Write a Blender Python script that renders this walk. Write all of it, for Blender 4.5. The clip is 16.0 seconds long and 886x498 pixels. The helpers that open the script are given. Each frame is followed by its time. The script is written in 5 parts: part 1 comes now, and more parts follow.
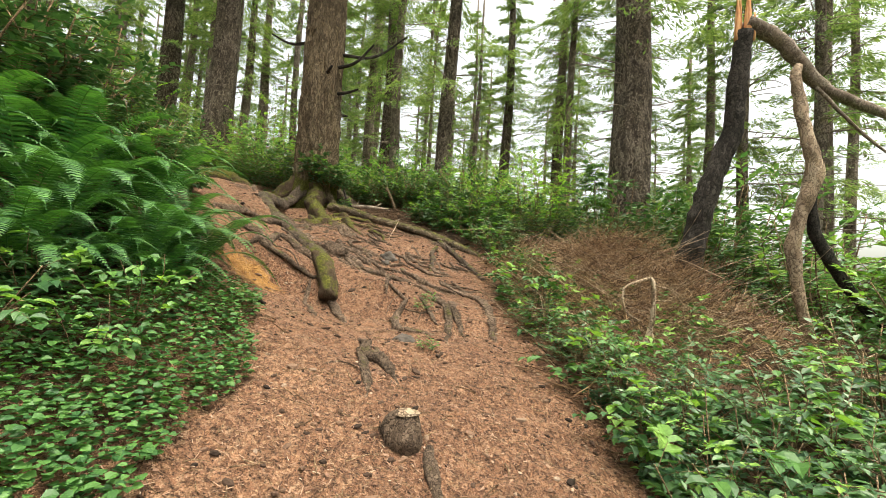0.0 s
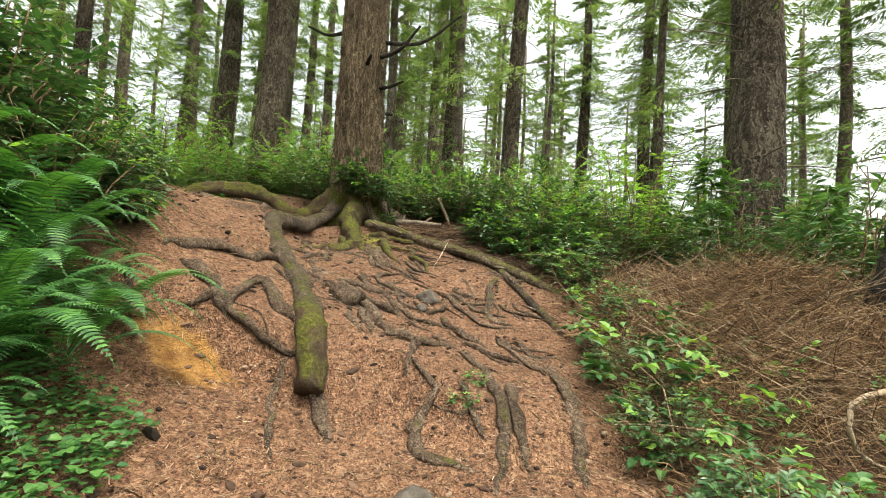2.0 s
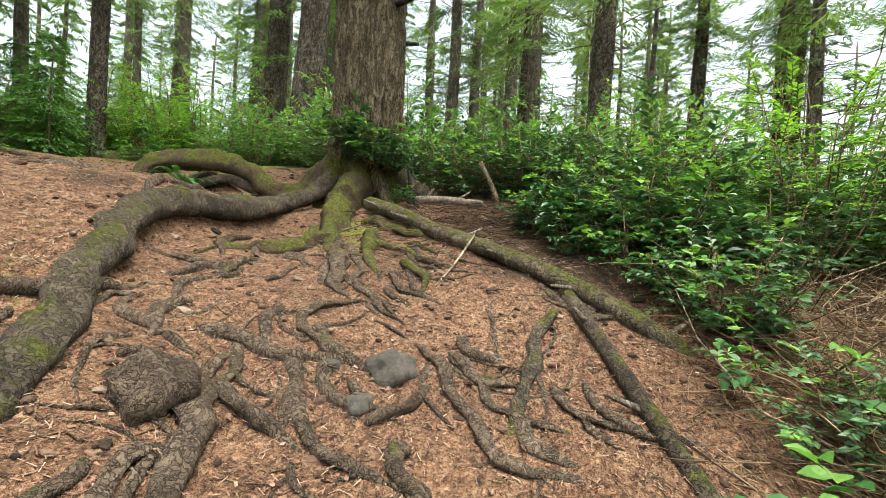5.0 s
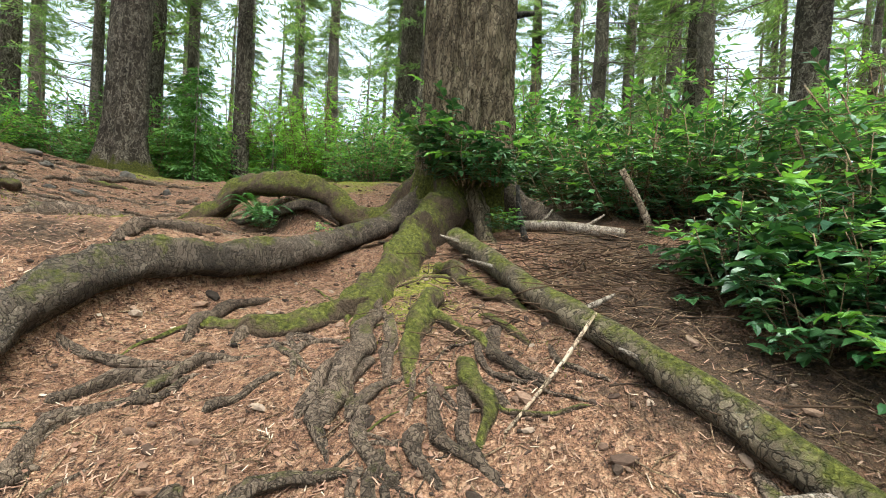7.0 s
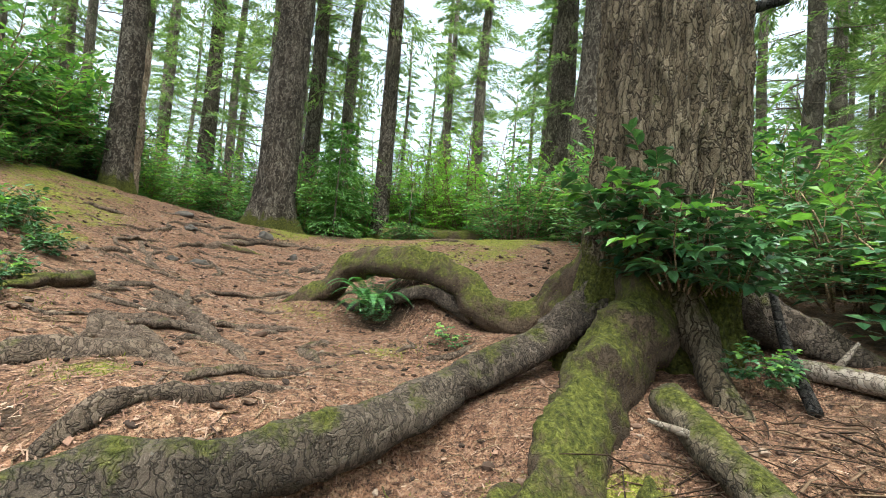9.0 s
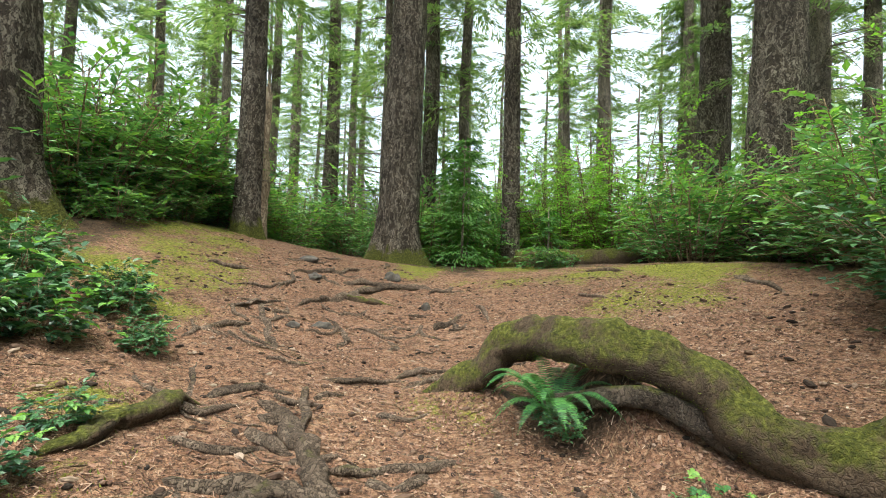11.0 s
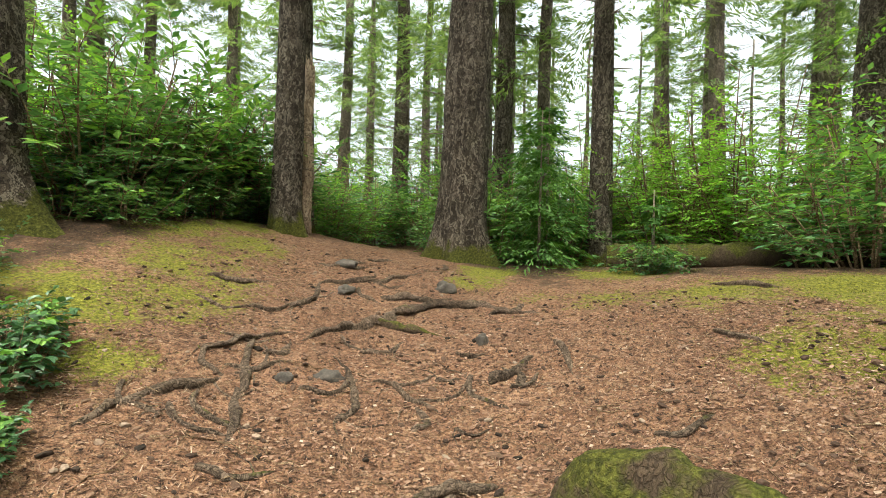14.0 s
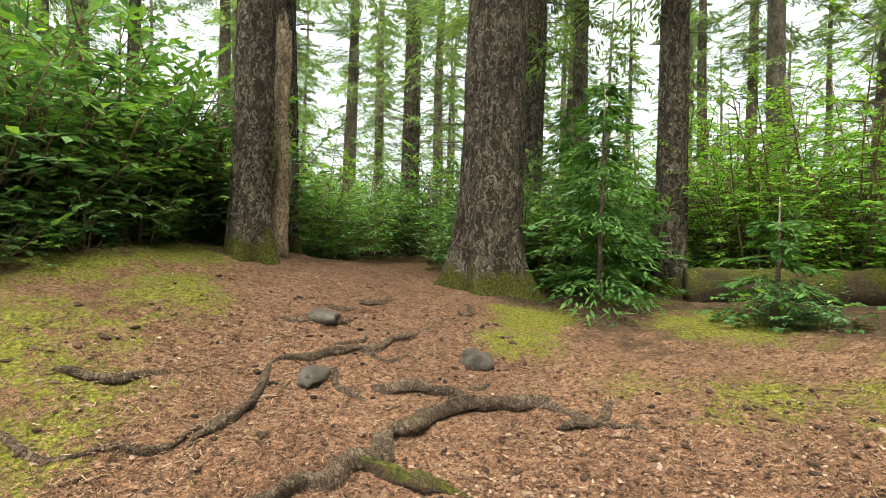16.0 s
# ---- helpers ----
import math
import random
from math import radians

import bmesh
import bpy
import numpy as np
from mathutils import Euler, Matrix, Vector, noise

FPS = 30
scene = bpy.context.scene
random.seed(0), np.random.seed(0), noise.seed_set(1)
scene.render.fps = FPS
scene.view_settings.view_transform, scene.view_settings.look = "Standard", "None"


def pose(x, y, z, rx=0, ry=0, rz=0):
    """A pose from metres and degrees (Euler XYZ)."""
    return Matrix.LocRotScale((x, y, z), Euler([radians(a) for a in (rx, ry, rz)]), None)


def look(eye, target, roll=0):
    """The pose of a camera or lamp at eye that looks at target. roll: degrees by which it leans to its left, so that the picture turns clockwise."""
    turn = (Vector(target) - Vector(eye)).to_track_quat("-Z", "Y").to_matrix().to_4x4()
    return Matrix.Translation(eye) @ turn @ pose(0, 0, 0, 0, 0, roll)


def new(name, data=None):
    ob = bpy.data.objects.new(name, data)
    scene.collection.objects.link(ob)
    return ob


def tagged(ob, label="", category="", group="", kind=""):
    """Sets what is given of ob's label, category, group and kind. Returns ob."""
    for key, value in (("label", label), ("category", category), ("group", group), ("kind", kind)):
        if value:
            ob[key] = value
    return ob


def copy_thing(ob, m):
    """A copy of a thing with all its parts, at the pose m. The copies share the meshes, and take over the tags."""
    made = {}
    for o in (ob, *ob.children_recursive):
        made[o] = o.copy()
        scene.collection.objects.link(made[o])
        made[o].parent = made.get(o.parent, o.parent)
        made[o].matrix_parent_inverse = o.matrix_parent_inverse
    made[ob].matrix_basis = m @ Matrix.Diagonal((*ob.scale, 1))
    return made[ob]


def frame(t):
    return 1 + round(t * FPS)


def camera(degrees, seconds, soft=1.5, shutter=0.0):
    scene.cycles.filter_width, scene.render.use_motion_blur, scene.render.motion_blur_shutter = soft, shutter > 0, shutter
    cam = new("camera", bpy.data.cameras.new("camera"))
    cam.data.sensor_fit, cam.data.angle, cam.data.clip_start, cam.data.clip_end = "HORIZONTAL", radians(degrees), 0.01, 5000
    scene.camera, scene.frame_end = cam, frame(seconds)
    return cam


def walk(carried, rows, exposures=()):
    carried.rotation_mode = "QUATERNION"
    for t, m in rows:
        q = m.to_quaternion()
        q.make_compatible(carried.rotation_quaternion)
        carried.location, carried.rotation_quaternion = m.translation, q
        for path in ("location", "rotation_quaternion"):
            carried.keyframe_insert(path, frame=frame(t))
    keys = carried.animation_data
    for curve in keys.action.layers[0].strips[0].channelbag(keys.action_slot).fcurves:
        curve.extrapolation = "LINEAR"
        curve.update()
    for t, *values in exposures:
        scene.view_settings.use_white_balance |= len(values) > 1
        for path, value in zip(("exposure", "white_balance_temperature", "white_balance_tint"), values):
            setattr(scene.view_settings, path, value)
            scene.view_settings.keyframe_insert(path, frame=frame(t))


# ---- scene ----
cam = camera(86.8, 16.0, 0.7)
METRES, EYE, TILT, LEAN, TURN = 14.0, 1.5, 3.5, -3.5, 0.0
ROWS = [
    (0.0, 0.0, 0.0, 0.0, 0.0, 0.0, 0.0),
    (0.5, 0.0078, 0.0341, 0.0037, 2.49, 0.05, -0.16),
    (1.0, 0.0132, 0.0716, 0.0119, 6.61, 0.43, 0.64),
    (1.5, 0.0178, 0.1113, 0.0192, 7.83, 0.48, 0.86),
    (2.0, 0.011, 0.1435, 0.028, 8.89, 0.32, 0.74),
    (2.5, 0.0112, 0.1722, 0.0312, 10.08, 0.11, 1.0),
    (3.0, 0.0181, 0.2069, 0.0339, 11.97, -0.86, 1.2),
    (5.5, 0.017, 0.3963, 0.0451, 23.61, -2.57, 1.23),
    (6.0, 0.0157, 0.4303, 0.0522, 29.0, -2.09, 0.99),
    (6.5, 0.0047, 0.4557, 0.0616, 34.2, -2.07, 1.07),
    (7.0, -0.0055, 0.479, 0.064, 37.8, -1.53, 2.03),
    (7.5, -0.0139, 0.5035, 0.072, 41.07, -0.65, 2.66),
    (8.0, -0.0367, 0.5199, 0.082, 43.7, -0.47, 2.02),
    (8.5, -0.0576, 0.5351, 0.0943, 48.84, 1.45, 0.73),
    (9.0, -0.0854, 0.5566, 0.1028, 55.12, 3.46, 0.37),
    (9.5, -0.1137, 0.5721, 0.1194, 60.04, 4.67, 1.3),
    (10.0, -0.1443, 0.5747, 0.1287, 63.76, 5.09, 2.39),
    (12.5, -0.2099, 0.5993, 0.1455, 75.43, 3.83, 2.49),
    (13.0, -0.2293, 0.6161, 0.1446, 77.11, 3.72, 2.58),
    (13.5, -0.2554, 0.631, 0.1537, 78.57, 3.62, 2.8),
    (14.0, -0.2839, 0.6306, 0.1667, 79.44, 3.14, 2.68),
    (14.5, -0.3067, 0.6329, 0.1788, 80.28, 2.96, 2.73),
    (15.0, -0.343, 0.641, 0.1842, 80.75, 2.96, 2.74),
    (15.5, -0.3887, 0.6448, 0.1936, 80.82, 2.72, 2.72),
    (16.0, -0.432, 0.6509, 0.2055, 80.93, 2.56, 2.86),
]
EXPOSURES = [(0.0, 1.7, 7300, 3), (3.0, 1.7, 7000, -1), (6.0, 1.76, 6200, -3), (9.5, 1.9, 5950, -3), (13.0, 1.8, 6700, -2), (16.0, 1.9, 6850, -1)]
walk(cam, [(t, pose(0, 0, EYE, TILT, LEAN, TURN) @ pose(METRES * x, METRES * y, METRES * z, 90 + pitch, roll, yaw)) for t, x, y, z, yaw, pitch, roll in ROWS],
     EXPOSURES)
# ---- world, sun, exposure ----
world = bpy.data.worlds.new("overcast_sky")
scene.world = world
world.use_nodes = True
wn, wl = world.node_tree.nodes, world.node_tree.links
sky = wn.new("ShaderNodeTexSky")
sky.sky_type, sky.sun_disc = "NISHITA", False
sky.sun_elevation, sky.sun_rotation = radians(76), radians(124)
sky.air_density, sky.dust_density, sky.ozone_density, sky.altitude = 1.0, 6.0, 1.0, 50
wn["Background"].inputs["Strength"].default_value = 0.15
grey = wn.new("ShaderNodeHueSaturation")
grey.inputs["Saturation"].default_value = 0.4
wl.new(sky.outputs[0], grey.inputs["Color"])
wl.new(grey.outputs[0], wn["Background"].inputs["Color"])

sun_data = bpy.data.lights.new("sun", "SUN")
sun_data.energy, sun_data.angle, sun_data.color = 0.8, radians(50), (1.0, 0.96, 0.9)
sun = new("sun", sun_data)
sun.matrix_world = look((12, -8, 60), (0, 0, 0))


# ---- materials ----
def material(name):
    m = bpy.data.materials.new(name)
    m.use_nodes = True
    n, l = m.node_tree.nodes, m.node_tree.links
    return m, n, l, n["Principled BSDF"]


def ramp(n, stops):
    r = n.new("ShaderNodeValToRGB")
    e = r.color_ramp.elements
    while len(e) < len(stops):
        e.new(0.5)
    for el, (p, c) in zip(e, stops):
        el.position, el.color = p, (*c, 1)
    return r


def noise_node(n, l, vec, scale, detail=4, rough=0.6):
    t = n.new("ShaderNodeTexNoise")
    t.inputs["Scale"].default_value, t.inputs["Detail"].default_value, t.inputs["Roughness"].default_value = scale, detail, rough
    if vec:
        l.new(vec, t.inputs["Vector"])
    return t


def mix_rgb(n, l, fac, a, b, blend="MIX"):
    m = n.new("ShaderNodeMix")
    m.data_type, m.blend_type = "RGBA", blend
    for sock, v in ((m.inputs["Factor"], fac), (m.inputs[6], a), (m.inputs[7], b)):
        if isinstance(v, (int, float)):
            sock.default_value = v
        elif isinstance(v, tuple):
            sock.default_value = (*v, 1)
        else:
            l.new(v, sock)
    return m.outputs[2]


def maths(n, l, op, a, b=0.0, clamp=False):
    m = n.new("ShaderNodeMath")
    m.operation, m.use_clamp = op, clamp
    for sock, v in zip(m.inputs, (a, b)):
        if isinstance(v, (int, float)):
            sock.default_value = v
        else:
            l.new(v, sock)
    return m.outputs[0]


def bump_node(n, l, height, strength, distance):
    b = n.new("ShaderNodeBump")
    b.inputs["Strength"].default_value, b.inputs["Distance"].default_value = strength, distance
    l.new(height, b.inputs["Height"])
    return b


MOSS_DARK, MOSS_MID, MOSS_LIGHT = (0.024, 0.026, 0.007), (0.1, 0.102, 0.018), (0.25, 0.24, 0.05)


def moss_colour(n, l, vec, tones=(MOSS_DARK, MOSS_MID, MOSS_LIGHT)):
    a = noise_node(n, l, vec, 38, 5, 0.7)
    r = ramp(n, list(zip((0.3, 0.52, 0.75), tones)))
    l.new(a.outputs[0], r.inputs[0])
    return r.outputs[0]


def ground_material():
    m, n, l, b = material("forest_floor")
    geo = n.new("ShaderNodeNewGeometry")
    pos = geo.outputs["Position"]
    big = noise_node(n, l, pos, 0.9, 4, 0.6)
    mid = noise_node(n, l, pos, 9, 6, 0.7)
    vor = n.new("ShaderNodeTexVoronoi")
    vor.inputs["Scale"].default_value = 70
    warp = noise_node(n, l, pos, 14, 3)
    off = mix_rgb(n, l, 0.12, pos, warp.outputs["Color"], "ADD")
    mp = n.new("ShaderNodeMapping")
    mp.inputs["Scale"].default_value = (1.0, 0.35, 1.0)
    mp.inputs["Rotation"].default_value = (0, 0, 0.6)
    l.new(off, mp.inputs[0])
    l.new(mp.outputs[0], vor.inputs["Vector"])
    needles = ramp(n, [(0.0, (0.075, 0.04, 0.027)), (0.3, (0.22, 0.125, 0.086)), (0.7, (0.34, 0.215, 0.15)), (1.0, (0.46, 0.33, 0.24))])
    sep = n.new("ShaderNodeSeparateColor")
    l.new(vor.outputs["Color"], sep.inputs[0])
    l.new(sep.outputs[0], needles.inputs[0])
    soil = ramp(n, [(0.3, (0.06, 0.034, 0.022)), (0.5, (0.22, 0.122, 0.076)), (0.7, (0.38, 0.225, 0.14))])
    l.new(mid.outputs[0], soil.inputs[0])
    col = mix_rgb(n, l, 0.55, soil.outputs[0], needles.outputs[0])
    tint = ramp(n, [(0.3, (0.74, 0.66, 0.59)), (0.7, (1.08, 1.0, 0.9))])
    l.new(big.outputs[0], tint.inputs[0])
    col = mix_rgb(n, l, 1.0, col, tint.outputs[0], "MULTIPLY")
    clump = noise_node(n, l, pos, 26, 6, 0.75)
    dark = ramp(n, [(0.36, (0.16, 0.15, 0.145)), (0.46, (0.8, 0.78, 0.77)), (0.66, (1.2, 1.17, 1.14))])
    l.new(clump.outputs[0], dark.inputs[0])
    col = mix_rgb(n, l, 1.0, col, dark.outputs[0], "MULTIPLY")
    speck = noise_node(n, l, pos, 85, 4, 0.8)
    spr = ramp(n, [(0.36, (0.12, 0.11, 0.105)), (0.45, (1, 1, 1)), (0.7, (1.25, 1.25, 1.25))])
    l.new(speck.outputs[0], spr.inputs[0])
    col = mix_rgb(n, l, 1.0, col, spr.outputs[0], "MULTIPLY")
    # trodden needle path, earth under the shrubs, ochre clay, moss: cover given along the ground
    att = n.new("ShaderNodeVertexColor")
    att.layer_name = "cover"
    s2 = n.new("ShaderNodeSeparateColor")
    l.new(att.outputs["Color"], s2.inputs[0])
    edge = noise_node(n, l, pos, 6, 5, 0.75)
    fine = noise_node(n, l, pos, 30, 4, 0.7)
    wide = noise_node(n, l, pos, 2.2, 3, 0.6)
    e = maths(n, l, "ADD", maths(n, l, "MULTIPLY", edge.outputs[0], 1.0), maths(n, l, "MULTIPLY", fine.outputs[0], 0.8))
    e = maths(n, l, "SUBTRACT", maths(n, l, "ADD", e, maths(n, l, "MULTIPLY", wide.outputs[0], 0.8)), 0.6)

    def mask(sock, gain=4.0):
        v = maths(n, l, "SUBTRACT", maths(n, l, "ADD", sock, e), 1.2)
        return maths(n, l, "MULTIPLY", v, gain, True)

    earth = ramp(n, [(0.35, (0.025, 0.016, 0.01)), (0.55, (0.085, 0.05, 0.03)), (0.75, (0.2, 0.12, 0.07))])
    l.new(fine.outputs[0], earth.inputs[0])
    col = mix_rgb(n, l, mask(s2.outputs[2]), col, earth.outputs[0])
    clay = ramp(n, [(0.35, (0.2, 0.09, 0.025)), (0.65, (0.45, 0.24, 0.08))])
    l.new(mid.outputs[0], clay.inputs[0])
    col = mix_rgb(n, l, mask(s2.outputs[1]), col, clay.outputs[0])
    mossm = mask(s2.outputs[0], 5.0)
    col = mix_rgb(n, l, mossm, col, moss_colour(n, l, pos, ((0.035, 0.036, 0.008), (0.19, 0.185, 0.024), (0.4, 0.38, 0.06))))
    l.new(col, b.inputs["Base Color"])
    b.inputs["Roughness"].default_value = 0.92
    b.inputs["Specular IOR Level"].default_value = 0.25
    h = maths(n, l, "ADD", maths(n, l, "MULTIPLY", vor.outputs["Distance"], 1.2), maths(n, l, "MULTIPLY", mid.outputs[0], 1.5))
    l.new(bump_node(n, l, h, 1.0, 0.02).outputs[0], b.inputs["Normal"])
    return m


def bark_material(name, dark, mid_c, light, scale=14.0, stretch=0.28, moss=0.0, depth=0.02, lichen=0.12, foot=0.0, seam=0.05, plates=0.35, sway=0.3):
    m, n, l, b = material(name)
    tc = n.new("ShaderNodeTexCoord")
    mp = n.new("ShaderNodeMapping")
    mp.inputs["Scale"].default_value = (1, 1, stretch)
    l.new(tc.outputs["Object"], mp.inputs[0])
    warp = noise_node(n, l, tc.outputs["Object"], 5, 4)
    v = mix_rgb(n, l, sway, mp.outputs[0], warp.outputs["Color"], "ADD")
    vor = n.new("ShaderNodeTexVoronoi")
    vor.feature = "DISTANCE_TO_EDGE"
    vor.inputs["Scale"].default_value = scale
    l.new(v, vor.inputs["Vector"])
    cells = n.new("ShaderNodeTexVoronoi")
    cells.inputs["Scale"].default_value = scale
    l.new(v, cells.inputs["Vector"])
    fine = noise_node(n, l, v, scale * 5, 6, 0.7)
    big = noise_node(n, l, tc.outputs["Object"], 1.6, 4, 0.65)
    crack = ramp(n, [(0.0, (seam, seam, seam)), (0.12, (1, 1, 1))])
    l.new(vor.outputs["Distance"], crack.inputs[0])
    tone = ramp(n, [(0.25, dark), (0.5, mid_c), (0.8, light)])
    sep = n.new("ShaderNodeSeparateColor")
    l.new(cells.outputs["Color"], sep.inputs[0])
    tv = maths(n, l, "ADD", maths(n, l, "MULTIPLY", fine.outputs[0], 0.75), maths(n, l, "MULTIPLY", sep.outputs[0], plates))
    l.new(tv, tone.inputs[0])
    col = mix_rgb(n, l, crack.outputs[0], tuple(c * 0.55 for c in dark), tone.outputs[0])
    shade = ramp(n, [(0.32, (0.5, 0.48, 0.45)), (0.5, (0.9, 0.88, 0.85)), (0.7, (1.2, 1.17, 1.12))])
    l.new(big.outputs[0], shade.inputs[0])
    col = mix_rgb(n, l, 1.0, col, shade.outputs[0], "MULTIPLY")
    if lichen:
        spots = noise_node(n, l, tc.outputs["Object"], 22, 3, 0.8)
        sm = ramp(n, [(0.66, (0, 0, 0)), (0.72, (lichen * 4, lichen * 4, lichen * 4))])
        l.new(spots.outputs[0], sm.inputs[0])
        col = mix_rgb(n, l, sm.outputs[0], col, (0.42, 0.42, 0.36))
    if moss:
        geo = n.new("ShaderNodeNewGeometry")
        sx = n.new("ShaderNodeSeparateXYZ")
        l.new(geo.outputs["Normal"], sx.inputs[0])
        patch = noise_node(n, l, tc.outputs["Object"], 4.5, 5, 0.7)
        mv = maths(n, l, "ADD", maths(n, l, "MULTIPLY", sx.outputs[2], 0.35), maths(n, l, "MULTIPLY", patch.outputs[0], 1.6))
        if foot:
            # moss creeps up the foot of the trunk
            so = n.new("ShaderNodeSeparateXYZ")
            l.new(tc.outputs["Object"], so.inputs[0])
            low = maths(n, l, "MULTIPLY", maths(n, l, "SUBTRACT", foot, so.outputs[2]), 0.9, True)
            mv = maths(n, l, "ADD", mv, maths(n, l, "MULTIPLY", low, 1.5))
        mv = maths(n, l, "MULTIPLY", maths(n, l, "SUBTRACT", mv, 1.25 - moss), 4.0, True)
        col = mix_rgb(n, l, mv, col, moss_colour(n, l, tc.outputs["Object"]))
    l.new(col, b.inputs["Base Color"])
    b.inputs["Roughness"].default_value = 0.9
    b.inputs["Specular IOR Level"].default_value = 0.2
    h = maths(n, l, "ADD", maths(n, l, "MULTIPLY", crack.outputs[0], 0.8), maths(n, l, "MULTIPLY", fine.outputs[0], 0.7))
    l.new(bump_node(n, l, h, 0.9, depth).outputs[0], b.inputs["Normal"])
    return m


def leaf_material(name, dark, light, rough=0.42, trans=0.35, spread=0.5):
    m, n, l, b = material(name)
    geo = n.new("ShaderNodeNewGeometry")
    info = n.new("ShaderNodeObjectInfo")
    r = ramp(n, [(0.0, dark), (0.6, tuple((a + c) / 2 for a, c in zip(dark, light))), (1.0, light)])
    v = maths(n, l, "ADD", maths(n, l, "MULTIPLY", geo.outputs["Random Per Island"], 1 - spread * 0.5), maths(n, l, "MULTIPLY", info.outputs["Random"], spread * 0.5))
    l.new(v, r.inputs[0])
    tc = n.new("ShaderNodeTexCoord")
    vein = noise_node(n, l, tc.outputs["Object"], 60, 3)
    vr = ramp(n, [(0.3, (0.75, 0.78, 0.75)), (0.7, (1.15, 1.12, 1.1))])
    l.new(vein.outputs[0], vr.inputs[0])
    col = mix_rgb(n, l, 1.0, r.outputs[0], vr.outputs[0], "MULTIPLY")
    l.new(col, b.inputs["Base Color"])
    b.inputs["Roughness"].default_value = rough
    b.inputs["Specular IOR Level"].default_value = 0.4
    t = n.new("ShaderNodeBsdfTranslucent")
    l.new(mix_rgb(n, l, 1.0, col, (1.25, 1.3, 0.6), "MULTIPLY"), t.inputs[0])
    mx = n.new("ShaderNodeMixShader")
    mx.inputs[0].default_value = trans
    l.new(b.outputs[0], mx.inputs[1])
    l.new(t.outputs[0], mx.inputs[2])
    l.new(mx.outputs[0], n["Material Output"].inputs[0])
    return m


def litter_material(name, stops):
    m, n, l, b = material(name)
    geo = n.new("ShaderNodeNewGeometry")
    r = ramp(n, stops)
    l.new(geo.outputs["Random Per Island"], r.inputs[0])
    tc = n.new("ShaderNodeTexCoord")
    g = noise_node(n, l, tc.outputs["Object"], 90, 3)
    gr = ramp(n, [(0.3, (0.7, 0.7, 0.7)), (0.7, (1.1, 1.1, 1.1))])
    l.new(g.outputs[0], gr.inputs[0])
    l.new(mix_rgb(n, l, 1.0, r.outputs[0], gr.outputs[0], "MULTIPLY"), b.inputs["Base Color"])
    b.inputs["Roughness"].default_value = 0.85
    b.inputs["Specular IOR Level"].default_value = 0.2
    return m


def stone_material():
    m, n, l, b = material("grey_stone")
    tc = n.new("ShaderNodeTexCoord")
    a = noise_node(n, l, tc.outputs["Object"], 7, 6, 0.7)
    f = noise_node(n, l, tc.outputs["Object"], 45, 5, 0.7)
    r = ramp(n, [(0.3, (0.02, 0.016, 0.013)), (0.5, (0.065, 0.052, 0.042)), (0.7, (0.15, 0.125, 0.105))])
    l.new(maths(n, l, "ADD", maths(n, l, "MULTIPLY", a.outputs[0], 0.6), maths(n, l, "MULTIPLY", f.outputs[0], 0.4)), r.inputs[0])
    l.new(r.outputs[0], b.inputs["Base Color"])
    b.inputs["Roughness"].default_value = 0.85
    l.new(bump_node(n, l, f.outputs[0], 0.7, 0.01).outputs[0], b.inputs["Normal"])
    return m


def cut_wood_material():
    m, n, l, b = material("split_wood")
    tc = n.new("ShaderNodeTexCoord")
    mp = n.new("ShaderNodeMapping")
    mp.inputs["Scale"].default_value = (1, 1, 0.08)
    l.new(tc.outputs["Object"], mp.inputs[0])
    a = noise_node(n, l, mp.outputs[0], 40, 4)
    r = ramp(n, [(0.3, (0.3, 0.1, 0.03)), (0.5, (0.55, 0.25, 0.09)), (0.75, (0.7, 0.45, 0.22))])
    l.new(a.outputs[0], r.inputs[0])
    l.new(r.outputs[0], b.inputs["Base Color"])
    b.inputs["Roughness"].default_value = 0.7
    l.new(bump_node(n, l, a.outputs[0], 0.6, 0.01).outputs[0], b.inputs["Normal"])
    return m


GROUND = ground_material()
BARK_SPRUCE = bark_material("spruce_bark", (0.025, 0.018, 0.014), (0.1, 0.076, 0.058), (0.32, 0.27, 0.22), 27, 0.3, 0.1, 0.035, 0.13, 0.55, 0.04, 0.45)
BARK_OLD = bark_material("old_furrowed_bark", (0.06, 0.042, 0.025), (0.24, 0.183, 0.118), (0.5, 0.41, 0.29), 27, 0.15, 0.22, 0.06, 0.06, 0.8, 0.1, 0.2, 0.16)
# distance haze put into the bark colour: darks lifted, contrast lowered
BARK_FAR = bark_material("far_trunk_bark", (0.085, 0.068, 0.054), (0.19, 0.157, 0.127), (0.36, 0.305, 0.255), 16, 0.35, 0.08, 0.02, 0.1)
BARK_DARK = bark_material("near_black_bark", (0.014, 0.012, 0.011), (0.045, 0.038, 0.033), (0.1, 0.088, 0.078), 22, 0.4, 0.0, 0.02, 0.04)
BARK_PALE = bark_material("weathered_bare_limb", (0.2, 0.14, 0.1), (0.42, 0.31, 0.22), (0.6, 0.48, 0.37), 18, 0.25, 0.12, 0.012, 0.1)
ROOT_BARK = bark_material("worn_root_bark", (0.05, 0.034, 0.025), (0.19, 0.136, 0.1), (0.38, 0.285, 0.215), 34, 0.3, 0.03, 0.03, 0.04, 0.0, 0.2, 0.22)
ROOT_MOSS = bark_material("mossy_root", (0.045, 0.034, 0.026), (0.135, 0.102, 0.078), (0.3, 0.235, 0.185), 30, 0.3, 0.2, 0.03, 0.04, 0.0, 0.22, 0.22)
